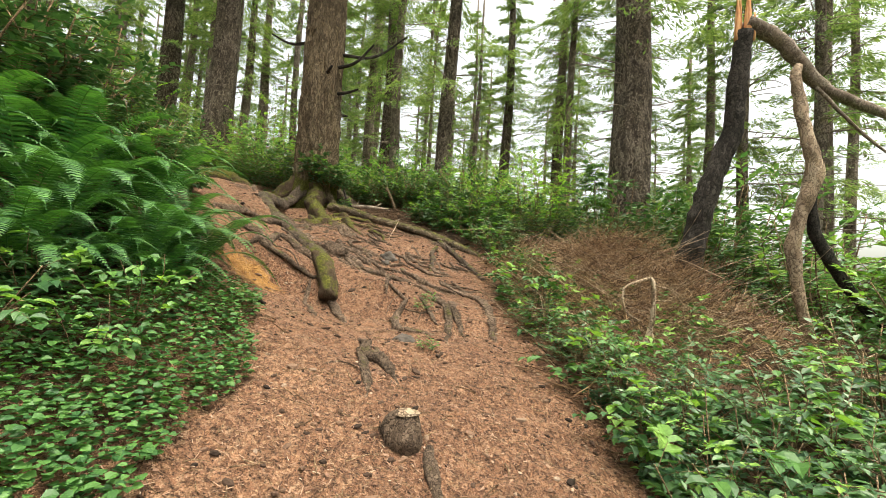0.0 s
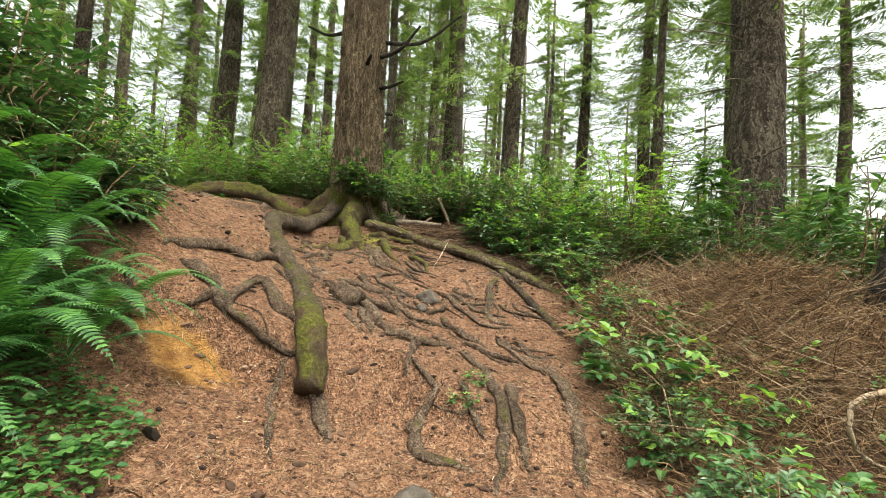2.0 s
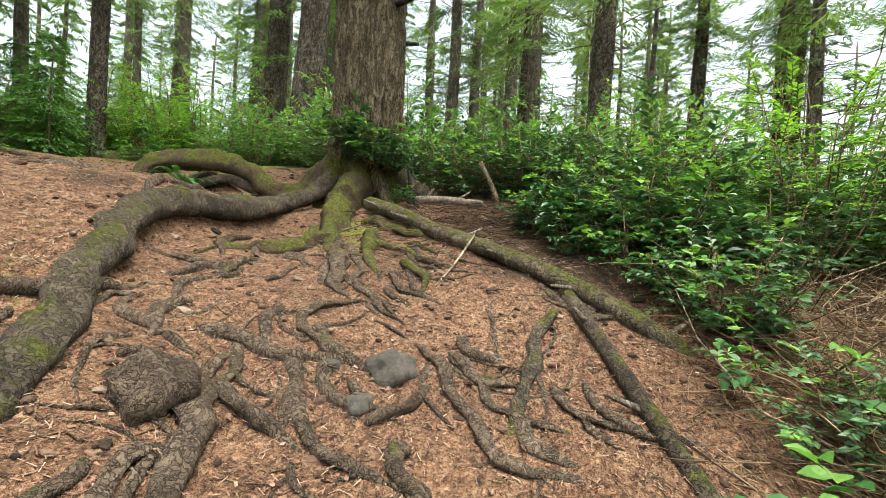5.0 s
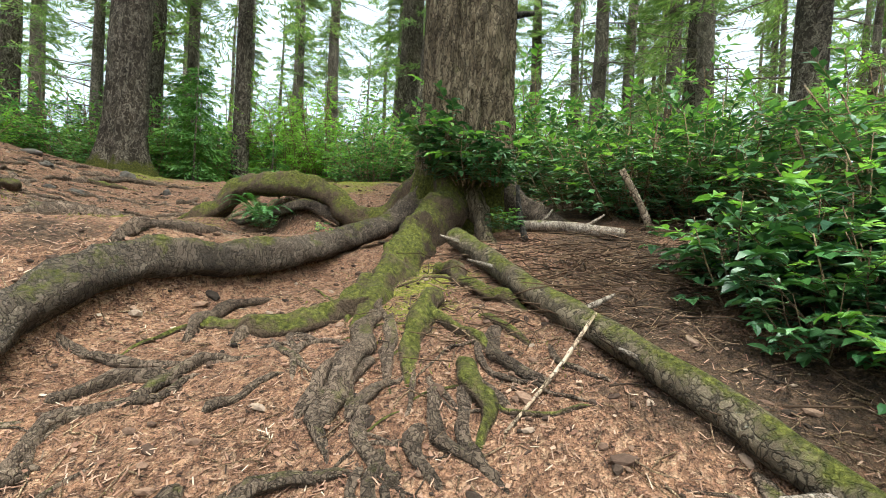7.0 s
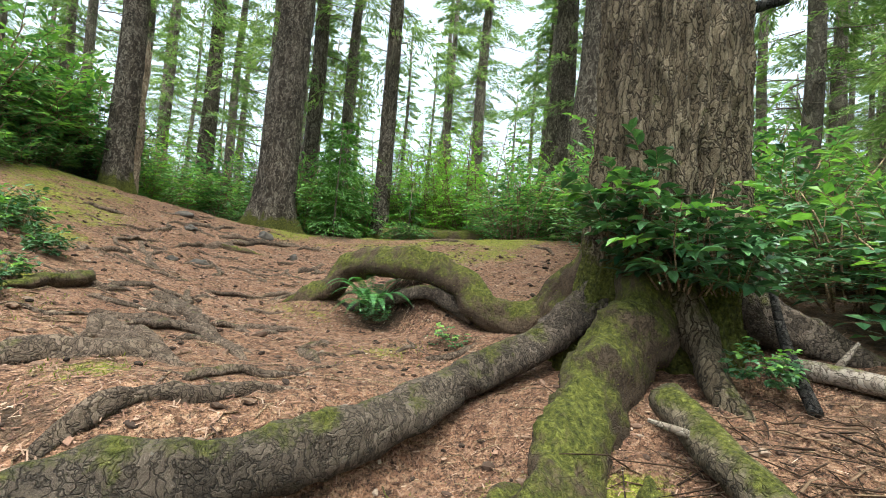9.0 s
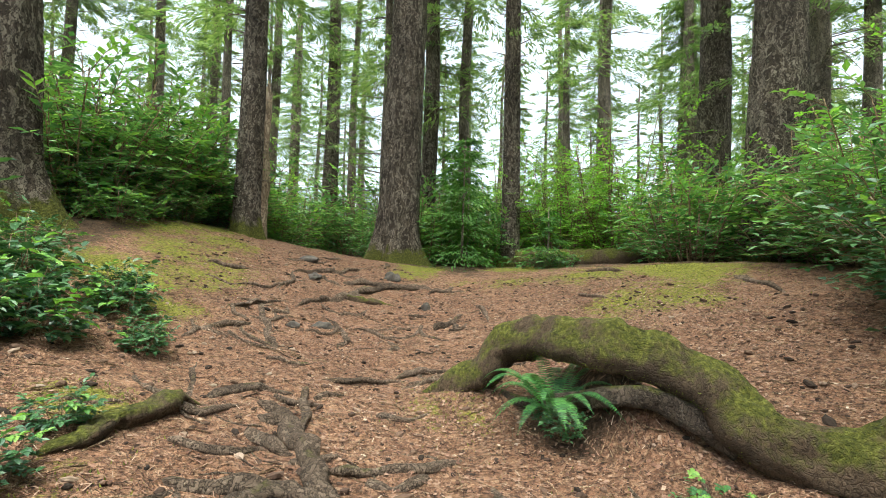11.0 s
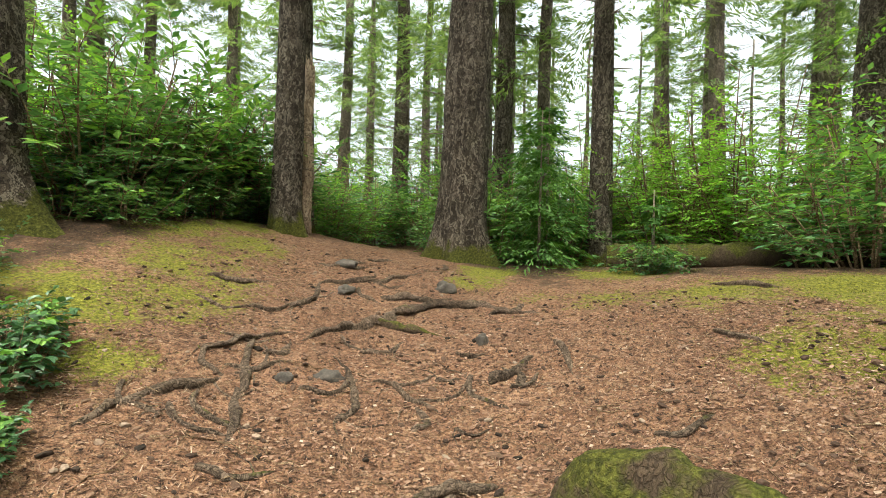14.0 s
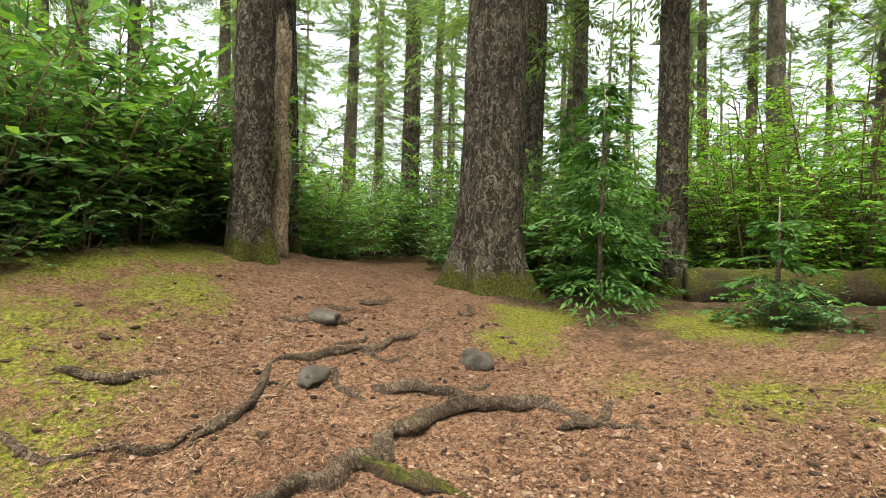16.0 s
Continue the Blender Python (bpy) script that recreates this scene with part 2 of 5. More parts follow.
MOSSY = bark_material("thick_moss", (0.05, 0.032, 0.02), (0.13, 0.09, 0.06), (0.24, 0.17, 0.12), 30, 0.5, 0.4, 0.024, 0.02, 0.0, 0.4, 0.12)
RED_ROT = bark_material("red_rotten_wood", (0.05, 0.022, 0.014), (0.15, 0.065, 0.04), (0.28, 0.14, 0.09), 20, 0.2, 0.05, 0.02, 0.02)
LOG_BARK = bark_material("patchy_mossy_log", (0.045, 0.034, 0.024), (0.16, 0.122, 0.085), (0.34, 0.27, 0.19), 26, 0.4, 0.3, 0.024, 0.08, 0.0, 0.2, 0.25)
TWIG = bark_material("dry_twig", (0.12, 0.075, 0.045), (0.25, 0.165, 0.1), (0.4, 0.29, 0.19), 40, 0.3, 0.0, 0.003, 0.0)
DEADWOOD = bark_material("dead_branch", (0.12, 0.09, 0.07), (0.24, 0.19, 0.15), (0.38, 0.32, 0.27), 30, 0.3, 0.05, 0.004, 0.1)
SALAL = leaf_material("salal_leaf", (0.016, 0.058, 0.026), (0.12, 0.24, 0.085), 0.32, 0.2)
EVERGREEN = leaf_material("evergreen_leaf", (0.055, 0.15, 0.065), (0.28, 0.45, 0.18), 0.27, 0.35)
SALAL_YOUNG = leaf_material("young_leaf", (0.1, 0.24, 0.05), (0.3, 0.48, 0.11), 0.42, 0.4)
HUCKLE = leaf_material("huckleberry_leaf", (0.16, 0.37, 0.05), (0.37, 0.57, 0.11), 0.5, 0.5)
FERN = leaf_material("sword_fern_frond", (0.016, 0.075, 0.024), (0.12, 0.29, 0.065), 0.5, 0.25)
NEEDLE = leaf_material("spruce_needles", (0.09, 0.16, 0.07), (0.3, 0.39, 0.17), 0.65, 0.5)
HEMLOCK = leaf_material("hemlock_needles", (0.04, 0.12, 0.03), (0.16, 0.3, 0.07), 0.6, 0.4)
CLOVER = leaf_material("ground_cover_leaf", (0.022, 0.085, 0.028), (0.12, 0.26, 0.06), 0.45, 0.25)
MOSS_TUFT = leaf_material("moss_tuft", (0.045, 0.055, 0.01), (0.26, 0.265, 0.045), 0.9, 0.3)
STONE = stone_material()
SPLIT = cut_wood_material()
LITTER = litter_material("needles_and_chips", [(0.0, (0.035, 0.02, 0.014)), (0.3, (0.17, 0.085, 0.055)), (0.6, (0.25, 0.14, 0.094)), (0.95, (0.36, 0.235, 0.165)), (1.0, (0.5, 0.39, 0.29))])
DARK_TWIG = litter_material("dark_brown_twigs", [(0.0, (0.03, 0.018, 0.011)), (0.6, (0.1, 0.058, 0.034)), (1.0, (0.24, 0.155, 0.095))])
DEADTWIG = litter_material("brown_dead_twigs", [(0.0, (0.03, 0.018, 0.011)), (0.5, (0.18, 0.105, 0.058)), (1.0, (0.48, 0.32, 0.18))])


# ---- mesh helpers ----
def mesh_of(name, verts, faces, mat, smooth=True):
    me = bpy.data.meshes.new(name)
    me.from_pydata([tuple(v) for v in verts], [], faces)
    me.materials.append(mat)
    if smooth:
        me.polygons.foreach_set("use_smooth", [True] * len(me.polygons))
    me.update()
    return me


def part(name, me, parent=None, label="", m=None):
    ob = new(name, me)
    if m is not None:
        ob.matrix_basis = m
    if parent is not None:
        ob.parent = parent
    if label:
        tagged(ob, label)
    return ob


class Soup:
    """Gathers vertices and faces of one mesh."""

    def __init__(self):
        self.v, self.f, self.count = [], [], 0

    def add(self, verts, faces):
        k = self.count
        self.v.extend(verts)
        self.f.extend([tuple(i + k for i in q) for q in faces])
        self.count += len(verts)

    def mesh(self, name, mat, smooth=True):
        return mesh_of(name, self.v, self.f, mat, smooth)


def spline(points, step):
    """A smooth line through the points, with a point about every step."""
    P = [Vector(p) for p in points]
    if len(P) == 2:
        P = [P[0], P[0].lerp(P[1], 0.5), P[1]]
    Q = [P[0] * 2 - P[1], *P, P[-1] * 2 - P[-2]]
    out = []
    for i in range(1, len(Q) - 2):
        a, b, c, d = Q[i - 1:i + 3]
        k = max(2, int((c - b).length / step))
        for j in range(k):
            t = j / k
            out.append(0.5 * ((2 * b) + (c - a) * t + (2 * a - 5 * b + 4 * c - d) * t * t + (3 * b - a - 3 * c + d) * t ** 3))
    out.append(P[-1])
    return out


def tube(line, radii, sides, lump=0.0, flat=1.0, seed=0.0, ridge=0.0):
    """Verts and faces of a tube along line, with caps and uneven girth."""
    verts, faces = [], []
    n = len(line)
    side = None
    for i, p in enumerate(line):
        d = (line[min(i + 1, n - 1)] - line[max(i - 1, 0)])
        d = d.normalized() if d.length > 1e-6 else Vector((0, 0, 1))
        if side is None:
            side = d.cross(Vector((0, 0, 1)))
            side = side.normalized() if side.length > 0.05 else Vector((1, 0, 0))
        side = (side - d * side.dot(d)).normalized()
        up = side.cross(d)
        for k in range(sides):
            a = 2 * math.pi * k / sides
            r = radii[i]
            q = side * math.cos(a) + up * math.sin(a) * flat
            if lump:
                r *= 1 + lump * noise.noise((p + q * 0.12) * 6 + Vector((seed, 0, 0))) + lump * 0.6 * noise.noise((p + q * r * 1.5) * 17)
            if ridge:
                r *= 1 + ridge * math.sin(3 * a + seed + 2.5 * noise.noise(p * 2.2)) + ridge * 0.7 * noise.noise(Vector((a * 2.2 + seed, p.x * 3, p.y * 3 + p.z * 3)))
            verts.append(p + q * r)
    for i in range(n - 1):
        for k in range(sides):
            k2 = (k + 1) % sides
            faces.append((i * sides + k, i * sides + k2, (i + 1) * sides + k2, (i + 1) * sides + k))
    faces.append(tuple(range(sides - 1, -1, -1)))
    faces.append(tuple(range((n - 1) * sides, n * sides)))
    return verts, faces


# ---- ground ----
# swells and hollows of the hillside: x, y, breadth, height
SWELLS = [
    (0, 1.5, 2, -0.44), (0, -5, 4, -2.57), (3, 3, 2.2, -0.28), (-3, 2.5, 2.2, -0.48), (0.6, 4.5, 1.5, -0.1),
    (-2, 4.6, 1.4, -0.11), (-1, 6.5, 2, -0.79), (3, 7.5, 3, 0.05), (-4, 6, 2, 0.58), (-2.5, 9.5, 2.2, -0.33),
    (0, 10, 2.5, 0.61), (-5.5, 9, 2.2, -0.62), (-7.5, 6, 2.2, 0.15), (-8.5, 9, 2.2, -0.45), (-8, 13, 3, 0.22),
    (-3, 14, 3, 0.34), (4, 13, 3, 0.53), (-12, 5, 3, 0.95), (-13, 10, 3, -0.15), (-18, 10, 4, 0.02),
    (-13, 15, 4, -0.41),
]


def smooth01(v):
    v = np.clip(v, 0, 1)
    return v * v * (3 - 2 * v)


def hill(x, y):
    """Height of the ground without its fine relief."""
    x, y = np.asarray(x, float), np.asarray(y, float)
    z = 1.959 + -2.0954 * np.tanh(x / 8) + 0.5491 * np.tanh((y - 6) / 8)
    for cx, cy, r, h in SWELLS:
        z = z + h * np.exp(-((x - cx) ** 2 + (y - cy) ** 2) / (2 * r * r))
    # eroded ledge across the path below the mossy root
    z = z + 0.2 * np.tanh((y - 5.0 - 0.2 * (x + 1.5)) / 0.12) * np.exp(-((x + 1.55) / 0.75) ** 2 - ((y - 5.0) / 0.9) ** 2)
    # bank that the large side root holds back
    z = z + 0.16 * np.exp(-((x + 3.45) / 0.45) ** 2 - ((y - 7.8) / 0.8) ** 2)
    # rest of the eroded step, where the root web hangs over bare soil
    z = z + 0.15 * np.tanh((y - 5.3 + 0.35 * (x + 0.6)) / 0.14) * np.exp(-((x + 0.7) / 0.75) ** 2 - ((y - 5.3) / 0.8) ** 2)
    # terrace of earth held back by the long root
    lie = x - np.interp(y, [6.5, 6.95, 7.35, 7.7, 8.1, 8.6, 9.3], [-2.25, -2.62, -2.9, -3.03, -2.98, -3.08, -3.3])
    z = z - 0.11 * np.tanh(lie / 0.08) * np.exp(-(lie / 0.75) ** 2) * smooth01((y - 6.4) / 0.6) * smooth01((9.4 - y) / 0.6)
    # earth heaped behind and under the arched root
    z = z + 0.42 * np.exp(-((x + 5.1) / 0.5) ** 2 - ((y - 9.97) / 0.17) ** 2) + 0.12 * np.exp(-((x + 5.9) / 0.35) ** 2 - ((y - 9.35) / 0.3) ** 2)
    far = np.hypot(x + 6, y - 9)
    return z - 7.0 * smooth01((far - 34) / 60)


def relief(x, y):
    p = Vector((x, y, 0))
    return 0.035 * noise.noise(p * 1.3) + 0.03 * noise.noise(p * 3.7) + 0.02 * noise.noise(p * 9) + 0.008 * noise.noise(p * 23)


# heights of the middle of the place, laid out once on a fine net
NET = 0.05
NET_Z = hill(*np.meshgrid(np.arange(-16.0, 9.0, NET), np.arange(-1.0, 21.0, NET))).tolist()


def gz(x, y):
    u, v = (x + 16.0) / NET, (y + 1.0) / NET
    if not (0 <= u < 498 and 0 <= v < 438):
        return float(hill(x, y)) + relief(x, y)
    i, j = int(u), int(v)
    u, v = u - i, v - j
    a, b = NET_Z[j], NET_Z[j + 1]
    return (a[i] * (1 - u) + a[i + 1] * u) * (1 - v) + (b[i] * (1 - u) + b[i + 1] * u) * v + relief(x, y)


# trodden line of the path, in the plan
PATH = [(0.0, -3.0), (0.0, 0.0), (0.0, 2.5), (-0.3, 4.5), (-0.6, 6.0), (-1.2, 7.3), (-2.2, 8.0), (-3.6, 8.1), (-5.2, 8.4), (-7.2, 8.7), (-9.3, 8.7), (-11.2, 8.9), (-14.5, 9.2), (-19.0, 9.6)]
PATH_W = [1.1, 1.1, 1.1, 1.3, 1.5, 1.7, 1.7, 1.5, 1.5, 1.8, 1.5, 1.0, 0.8, 0.8]


def path_gap(x, y):
    """Distance from the trodden line, over its half width."""
    best = np.full(np.shape(x), 1e9)
    for (a, b), (c, d), w1, w2 in zip(PATH, PATH[1:], PATH_W, PATH_W[1:]):
        dx, dy = c - a, d - b
        t = np.clip(((x - a) * dx + (y - b) * dy) / (dx * dx + dy * dy), 0, 1)
        best = np.minimum(best, np.hypot(x - a - t * dx, y - b - t * dy) / (w1 + (w2 - w1) * t))
    # open floor of chips beside the path on the flat
    return np.minimum(best, np.hypot((x + 6.3) / 2.2, (y - 10.6) / 2.3))


def path_gap_at(x, y):
    """The same for one place."""
    best = math.hypot((x + 6.3) / 2.2, (y - 10.6) / 2.3)
    for (a, b), (c, d), w1, w2 in zip(PATH, PATH[1:], PATH_W, PATH_W[1:]):
        dx, dy = c - a, d - b
        t = min(1, max(0, ((x - a) * dx + (y - b) * dy) / (dx * dx + dy * dy)))
        best = min(best, math.hypot(x - a - t * dx, y - b - t * dy) / (w1 + (w2 - w1) * t))
    return best


# moss cushions on the ground: x, y, breadth, amount
MOSS = [(-8.5, 7.2, 0.8, 0.75), (-10.5, 6.5, 0.8, 0.75), (-8.2, 12.3, 0.9, 0.8), (-6.9, 12.7, 0.9, 0.8), (-9.3, 10.7, 0.5, 0.6), (-8.1, 6.5, 0.9, 0.8), (-8.3, 7.2, 0.55, 0.7), (-7.35, 7.15, 0.45, 0.75), (-6.8, 11.6, 0.6, 0.8), (-6.4, 12.0, 0.6, 0.85), (-8.7, 11.3, 0.6, 0.7), (-10.2, 10.2, 0.5, 0.9), (-2.3, 9.0, 0.5, 0.95), (-1.9, 8.6, 0.4, 0.7), (-9.4, 6.9, 1.0, 0.72), (-9.0, 7.5, 0.7, 0.6), (-10.4, 7.3, 0.8, 0.8), (-7.0, 6.7, 0.6, 0.6), (-11.5, 6.9, 0.9, 0.8), (-8.6, 11.6, 0.8, 0.6), (-10.2, 12.3, 1.0, 0.9), (-10.9, 10.6, 0.7, 0.9), (-6.4, 12.0, 0.8, 0.6), (-7.6, 13.2, 1.2, 0.9), (-4.2, 9.3, 0.45, 0.6), (-5.6, 9.1, 0.5, 0.6), (-5.4, 7.2, 0.4, 0.7), (-4.6, 7.2, 0.4, 0.6), (-2.3, 8.7, 0.45, 0.5), (-1.3, 8.6, 0.4, 0.35), (-3.6, 7.6, 0.3, 0.7), (-1.7, 7.0, 0.3, 0.2), (-2.6, 6.3, 0.45, 0.45), (-2.9, 5.3, 0.4, 0.4), (-12.0, 12.4, 0.9, 0.8)]


def build_ground():
    def lines(a, b, step, reach):
        inner = np.arange(a, b + 1e-6, step)
        k = np.arange(1, 46)
        out = step * 2 * (np.exp(k * 0.155) - 1) / 0.155
        out = out / out[-1] * reach
        return np.concatenate([(a - out)[::-1], inner, b + out])

    xs, ys = lines(-14.0, 4.0, 0.08, 900), lines(-1.0, 14.0, 0.08, 900)
    X, Y = np.meshgrid(xs, ys)
    Z = hill(X, Y)
    flat_x, flat_y, flat_z = X.ravel(), Y.ravel(), Z.ravel()
    verts = [(x, y, z + (relief(x, y) if abs(x + 6) < 30 and abs(y - 8) < 30 else 0)) for x, y, z in zip(flat_x, flat_y, flat_z)]
    w, h = len(xs), len(ys)
    faces = [(j * w + i, j * w + i + 1, (j + 1) * w + i + 1, (j + 1) * w + i) for j in range(h - 1) for i in range(w - 1)]
    me = mesh_of("ground", verts, faces, GROUND)
    moss = np.zeros(len(verts))
    for mx, my, r, k in MOSS:
        moss = np.maximum(moss, k * np.exp(-((flat_x - mx) ** 2 + (flat_y - my) ** 2) / (r * r)))
    clay = np.exp(-((flat_x + 1.9) / 0.34) ** 2 - ((flat_y - 4.66) / 0.26) ** 2)
    earth = 0.75 * smooth01((path_gap(flat_x, flat_y) - 1.0) / 0.9)
    # spots of dark soil; right of the log they also hold undergrowth shade
    for ex, ey, er in ((-0.9, 9.75, 0.8), (-0.8, 9.1, 0.55), (-0.3, 8.8, 0.6), (-1.5, 10.3, 0.6), (-5.1, 9.9, 0.5), (0.3, 8.75, 0.6), (2.7, 6.7, 1.6), (1.3, 6.5, 0.8), (-3.3, 7.3, 0.3)):
        earth = np.maximum(earth, 1.0 * np.exp(-((flat_x - ex) ** 2 + (flat_y - ey) ** 2) / er ** 2))
    att = me.color_attributes.new("cover", "FLOAT_COLOR", "POINT")
    rgba = np.ones((len(verts), 4))
    rgba[:, 0], rgba[:, 1], rgba[:, 2] = moss, clay, earth
    att.data.foreach_set("color", rgba.ravel())
    ob = new("ground", me)
    tagged(ob, "reddish needle-strewn forest floor with moss patches and bare earth", "ground", kind="structure")


build_ground()


# ---- trees ----
def trunk_mesh(name, r0, height, mat, seed, sides=20, rings=26, flare=0.5, lean=(0, 0), lobes=5, rough=0.05, top=0.25, furrow=0.0):
    """Tapered trunk that flares into its roots, base at z = -0.35."""
    verts, faces = [], []
    for i in range(rings + 1):
        t = i / rings
        h = -0.35 + (height + 0.35) * t ** 1.9
        base = r0 * (1 - (1 - top) * max(h, 0) / height)
        cx = lean[0] * h + 0.06 * math.sin(h * 0.5 + seed) * min(h * 0.2, 1) - 0.06 * math.sin(seed) * min(h * 0.2, 1)
        cy = lean[1] * h + 0.05 * math.sin(h * 0.43 + seed * 2) * min(h * 0.2, 1) - 0.05 * math.sin(seed * 2) * min(h * 0.2, 1)
        fl = flare * math.exp(-max(h + 0.1, 0) / (0.6 * r0 + 0.15))
        for k in range(sides):
            a = 2 * math.pi * k / sides
            lobe = 0.55 + 0.45 * math.cos(lobes * a + seed) + 0.35 * math.cos((lobes - 2) * a + 2 * seed)
            r = base * (1 + fl * max(lobe, 0.08))
            q = Vector((math.cos(a), math.sin(a), 0))
            r *= 1 + rough * (noise.noise(Vector((q.x * 2.5 + seed, q.y * 2.5, h * 1.3))) + 0.6 * noise.noise(Vector((q.x * 7, q.y * 7 + seed, h * 3.5))))
            if furrow:
                k1 = base * 17
                r += furrow * (1.2 - 4 * abs(noise.noise(Vector((q.x * k1 + seed, q.y * k1, h * 3.0)))) + 0.8 * noise.noise(Vector((q.x * k1 * 2.3, q.y * k1 * 2.3, h * 9))))
            verts.append((cx + q.x * r, cy + q.y * r, h))
    for i in range(rings):
        for k in range(sides):
            k2 = (k + 1) % sides
            faces.append((i * sides + k, i * sides + k2, (i + 1) * sides + k2, (i + 1) * sides + k))
    faces.append(tuple(range(rings * sides, (rings + 1) * sides)))
    return mesh_of(name, verts, faces, mat)


def bough(soup, root, yaw, length, droop, rnd, twigs, leaf, width):
    """A drooping spray of needle twigs, set along one hidden line."""
    d = Vector((math.cos(yaw), math.sin(yaw), 0))
    s = Vector((-d.y, d.x, 0))
    for i in range(twigs):
        t = (0.12 + 0.88 * rnd.random())
        p = root + d * (length * t) + Vector((0, 0, 0.12 * length * t - droop * length * t * t))
        out = rnd.choice((-1, 1)) * (0.35 + 0.65 * rnd.random())
        reach = length * 0.34 * (1.1 - t) * rnd.random()
        p = p + s * out * reach + Vector((0, 0, -0.25 * reach - 0.05 * rnd.random() * length))
        way = (d * (0.5 + rnd.random()) + s * out * (0.4 + rnd.random()) + Vector((0, 0, -1.1 * rnd.random() + 0.1))).normalized()
        wd = way.cross(Vector((rnd.uniform(-0.6, 0.6), rnd.uniform(-0.6, 0.6), 1))).normalized()
        ll, w = leaf * rnd.uniform(0.6, 1.3), width * rnd.uniform(0.7, 1.3)
        soup.add([p, p + way * ll * 0.4 - wd * w, p + way * ll, p + way * ll * 0.4 + wd * w], [(0, 1, 2, 3)])


def crown_mesh(name, low, high, count, reach, seed, mat=None, twigs=70, leaf=0.2, width=0.021, droop=0.35):
    rnd = random.Random(seed)
    soup = Soup()
    for i in range(count):
        t = rnd.random()
        h = low + (high - low) * t
        length = reach * (1.0 - 0.75 * t) * rnd.uniform(0.55, 1.15)
        bough(soup, Vector((0, 0, h)), rnd.uniform(0, 2 * math.pi), length, droop * rnd.uniform(0.5, 1.4), rnd, twigs, leaf, width)
    return soup.mesh(name, mat or NEEDLE, False)


def limb_mesh(name, low, high, count, reach, r_trunk, seed, thick=0.016):
    """Bare dead branches that stick out of the trunk and fork."""
    rnd = random.Random(seed)
    soup = Soup()
    for i in range(count):
        h = low + (high - low) * rnd.random()
        yaw = rnd.uniform(0, 2 * math.pi)
        length = reach * rnd.uniform(0.25, 1.1)
        d = Vector((math.cos(yaw), math.sin(yaw), 0))
        p0 = Vector((0, 0, h)) + d * r_trunk * 0.7
        bend = rnd.uniform(-0.35, 0.15)
        line = [p0 + d * length * t + Vector((0, 0, 0.1 * length * t + bend * length * t * t)) + Vector((rnd.uniform(-1, 1), rnd.uniform(-1, 1), rnd.uniform(-1, 1))) * 0.03 * length * t for t in (0, 0.25, 0.5, 0.75, 1)]
        r = thick * rnd.uniform(0.7, 1.6)
        soup.add(*tube(line, [r * 1.4, r, r * 0.8, r * 0.55, r * 0.2], 4))
        for j in range(rnd.randint(1, 4)):
            a = line[rnd.randint(1, 3)]
            side = Vector((-d.y, d.x, 0)) * rnd.choice((-1, 1))
            l2 = length * rnd.uniform(0.2, 0.5)
            e = a + (d * 0.7 + side * rnd.uniform(0.4, 1) + Vector((0, 0, rnd.uniform(-0.6, 0.2)))) * l2
            soup.add(*tube([a, a.lerp(e, 0.5) + Vector((0, 0, 0.03)), e], [r * 0.5, r * 0.35, r * 0.12], 3))
    return soup.mesh(name, DEADWOOD)


CROWNS = [crown_mesh("crown", low, 22.5, n, reach, 40 + i, twigs=tw) for i, (low, n, reach, tw) in enumerate(((3.5, 84, 3.1, 210), (5.0, 76, 3.3, 210), (2.0, 96, 2.9, 220), (8.0, 54, 3.4, 190)))]
STUBS = limb_mesh("dead_branchwork", 1.0, 9, 70, 0.45, 0.24, 66, 0.011)
FAR_CROWNS = [crown_mesh("crown", low, 22.5, 84, 3.3, 80 + i, twigs=165, leaf=0.26, width=0.026) for i, low in enumerate((1.8, 3.0, 4.5))]
DEAD_LIMBS = [limb_mesh("dead_branchwork", 1.6, 13, 72, 2.1, 0.25, 60 + i, 0.012) for i in range(3)]


def spruce(x, y, dia, seed, crown=1, bark=None, height=24, lean=(0, 0), limbs=True, label="", flare=0.5, sides=20, rings=26, rough=0.05, bottom=None, furrow=0.0):
    base = new("spruce_tree")
    base.location = (x, y, gz(x, y) if bottom is None else bottom)
    part("trunk", trunk_mesh("trunk", dia / 2, height, bark or BARK_SPRUCE, seed, sides, rings, flare, lean, 5, rough, 0.25, furrow), base)
    if limbs:
        tagged(part("dead_branchwork", STUBS if furrow else DEAD_LIMBS[seed % 3], base, m=pose(0, 0, 0, 0, 0, seed * 77)), kind="stuff")
    if crown is not None:
        tagged(part("crown", (FAR_CROWNS[crown - 10] if crown >= 10 else CROWNS[crown]), base, m=pose(0, 0, 0, 0, 0, seed * 131) @ Matrix.Scale(height / 24, 4)), kind="stuff")
    return tagged(base, label or "tall spruce with scaly grey-brown trunk and dead lower twigs", "tree", "forest trees")


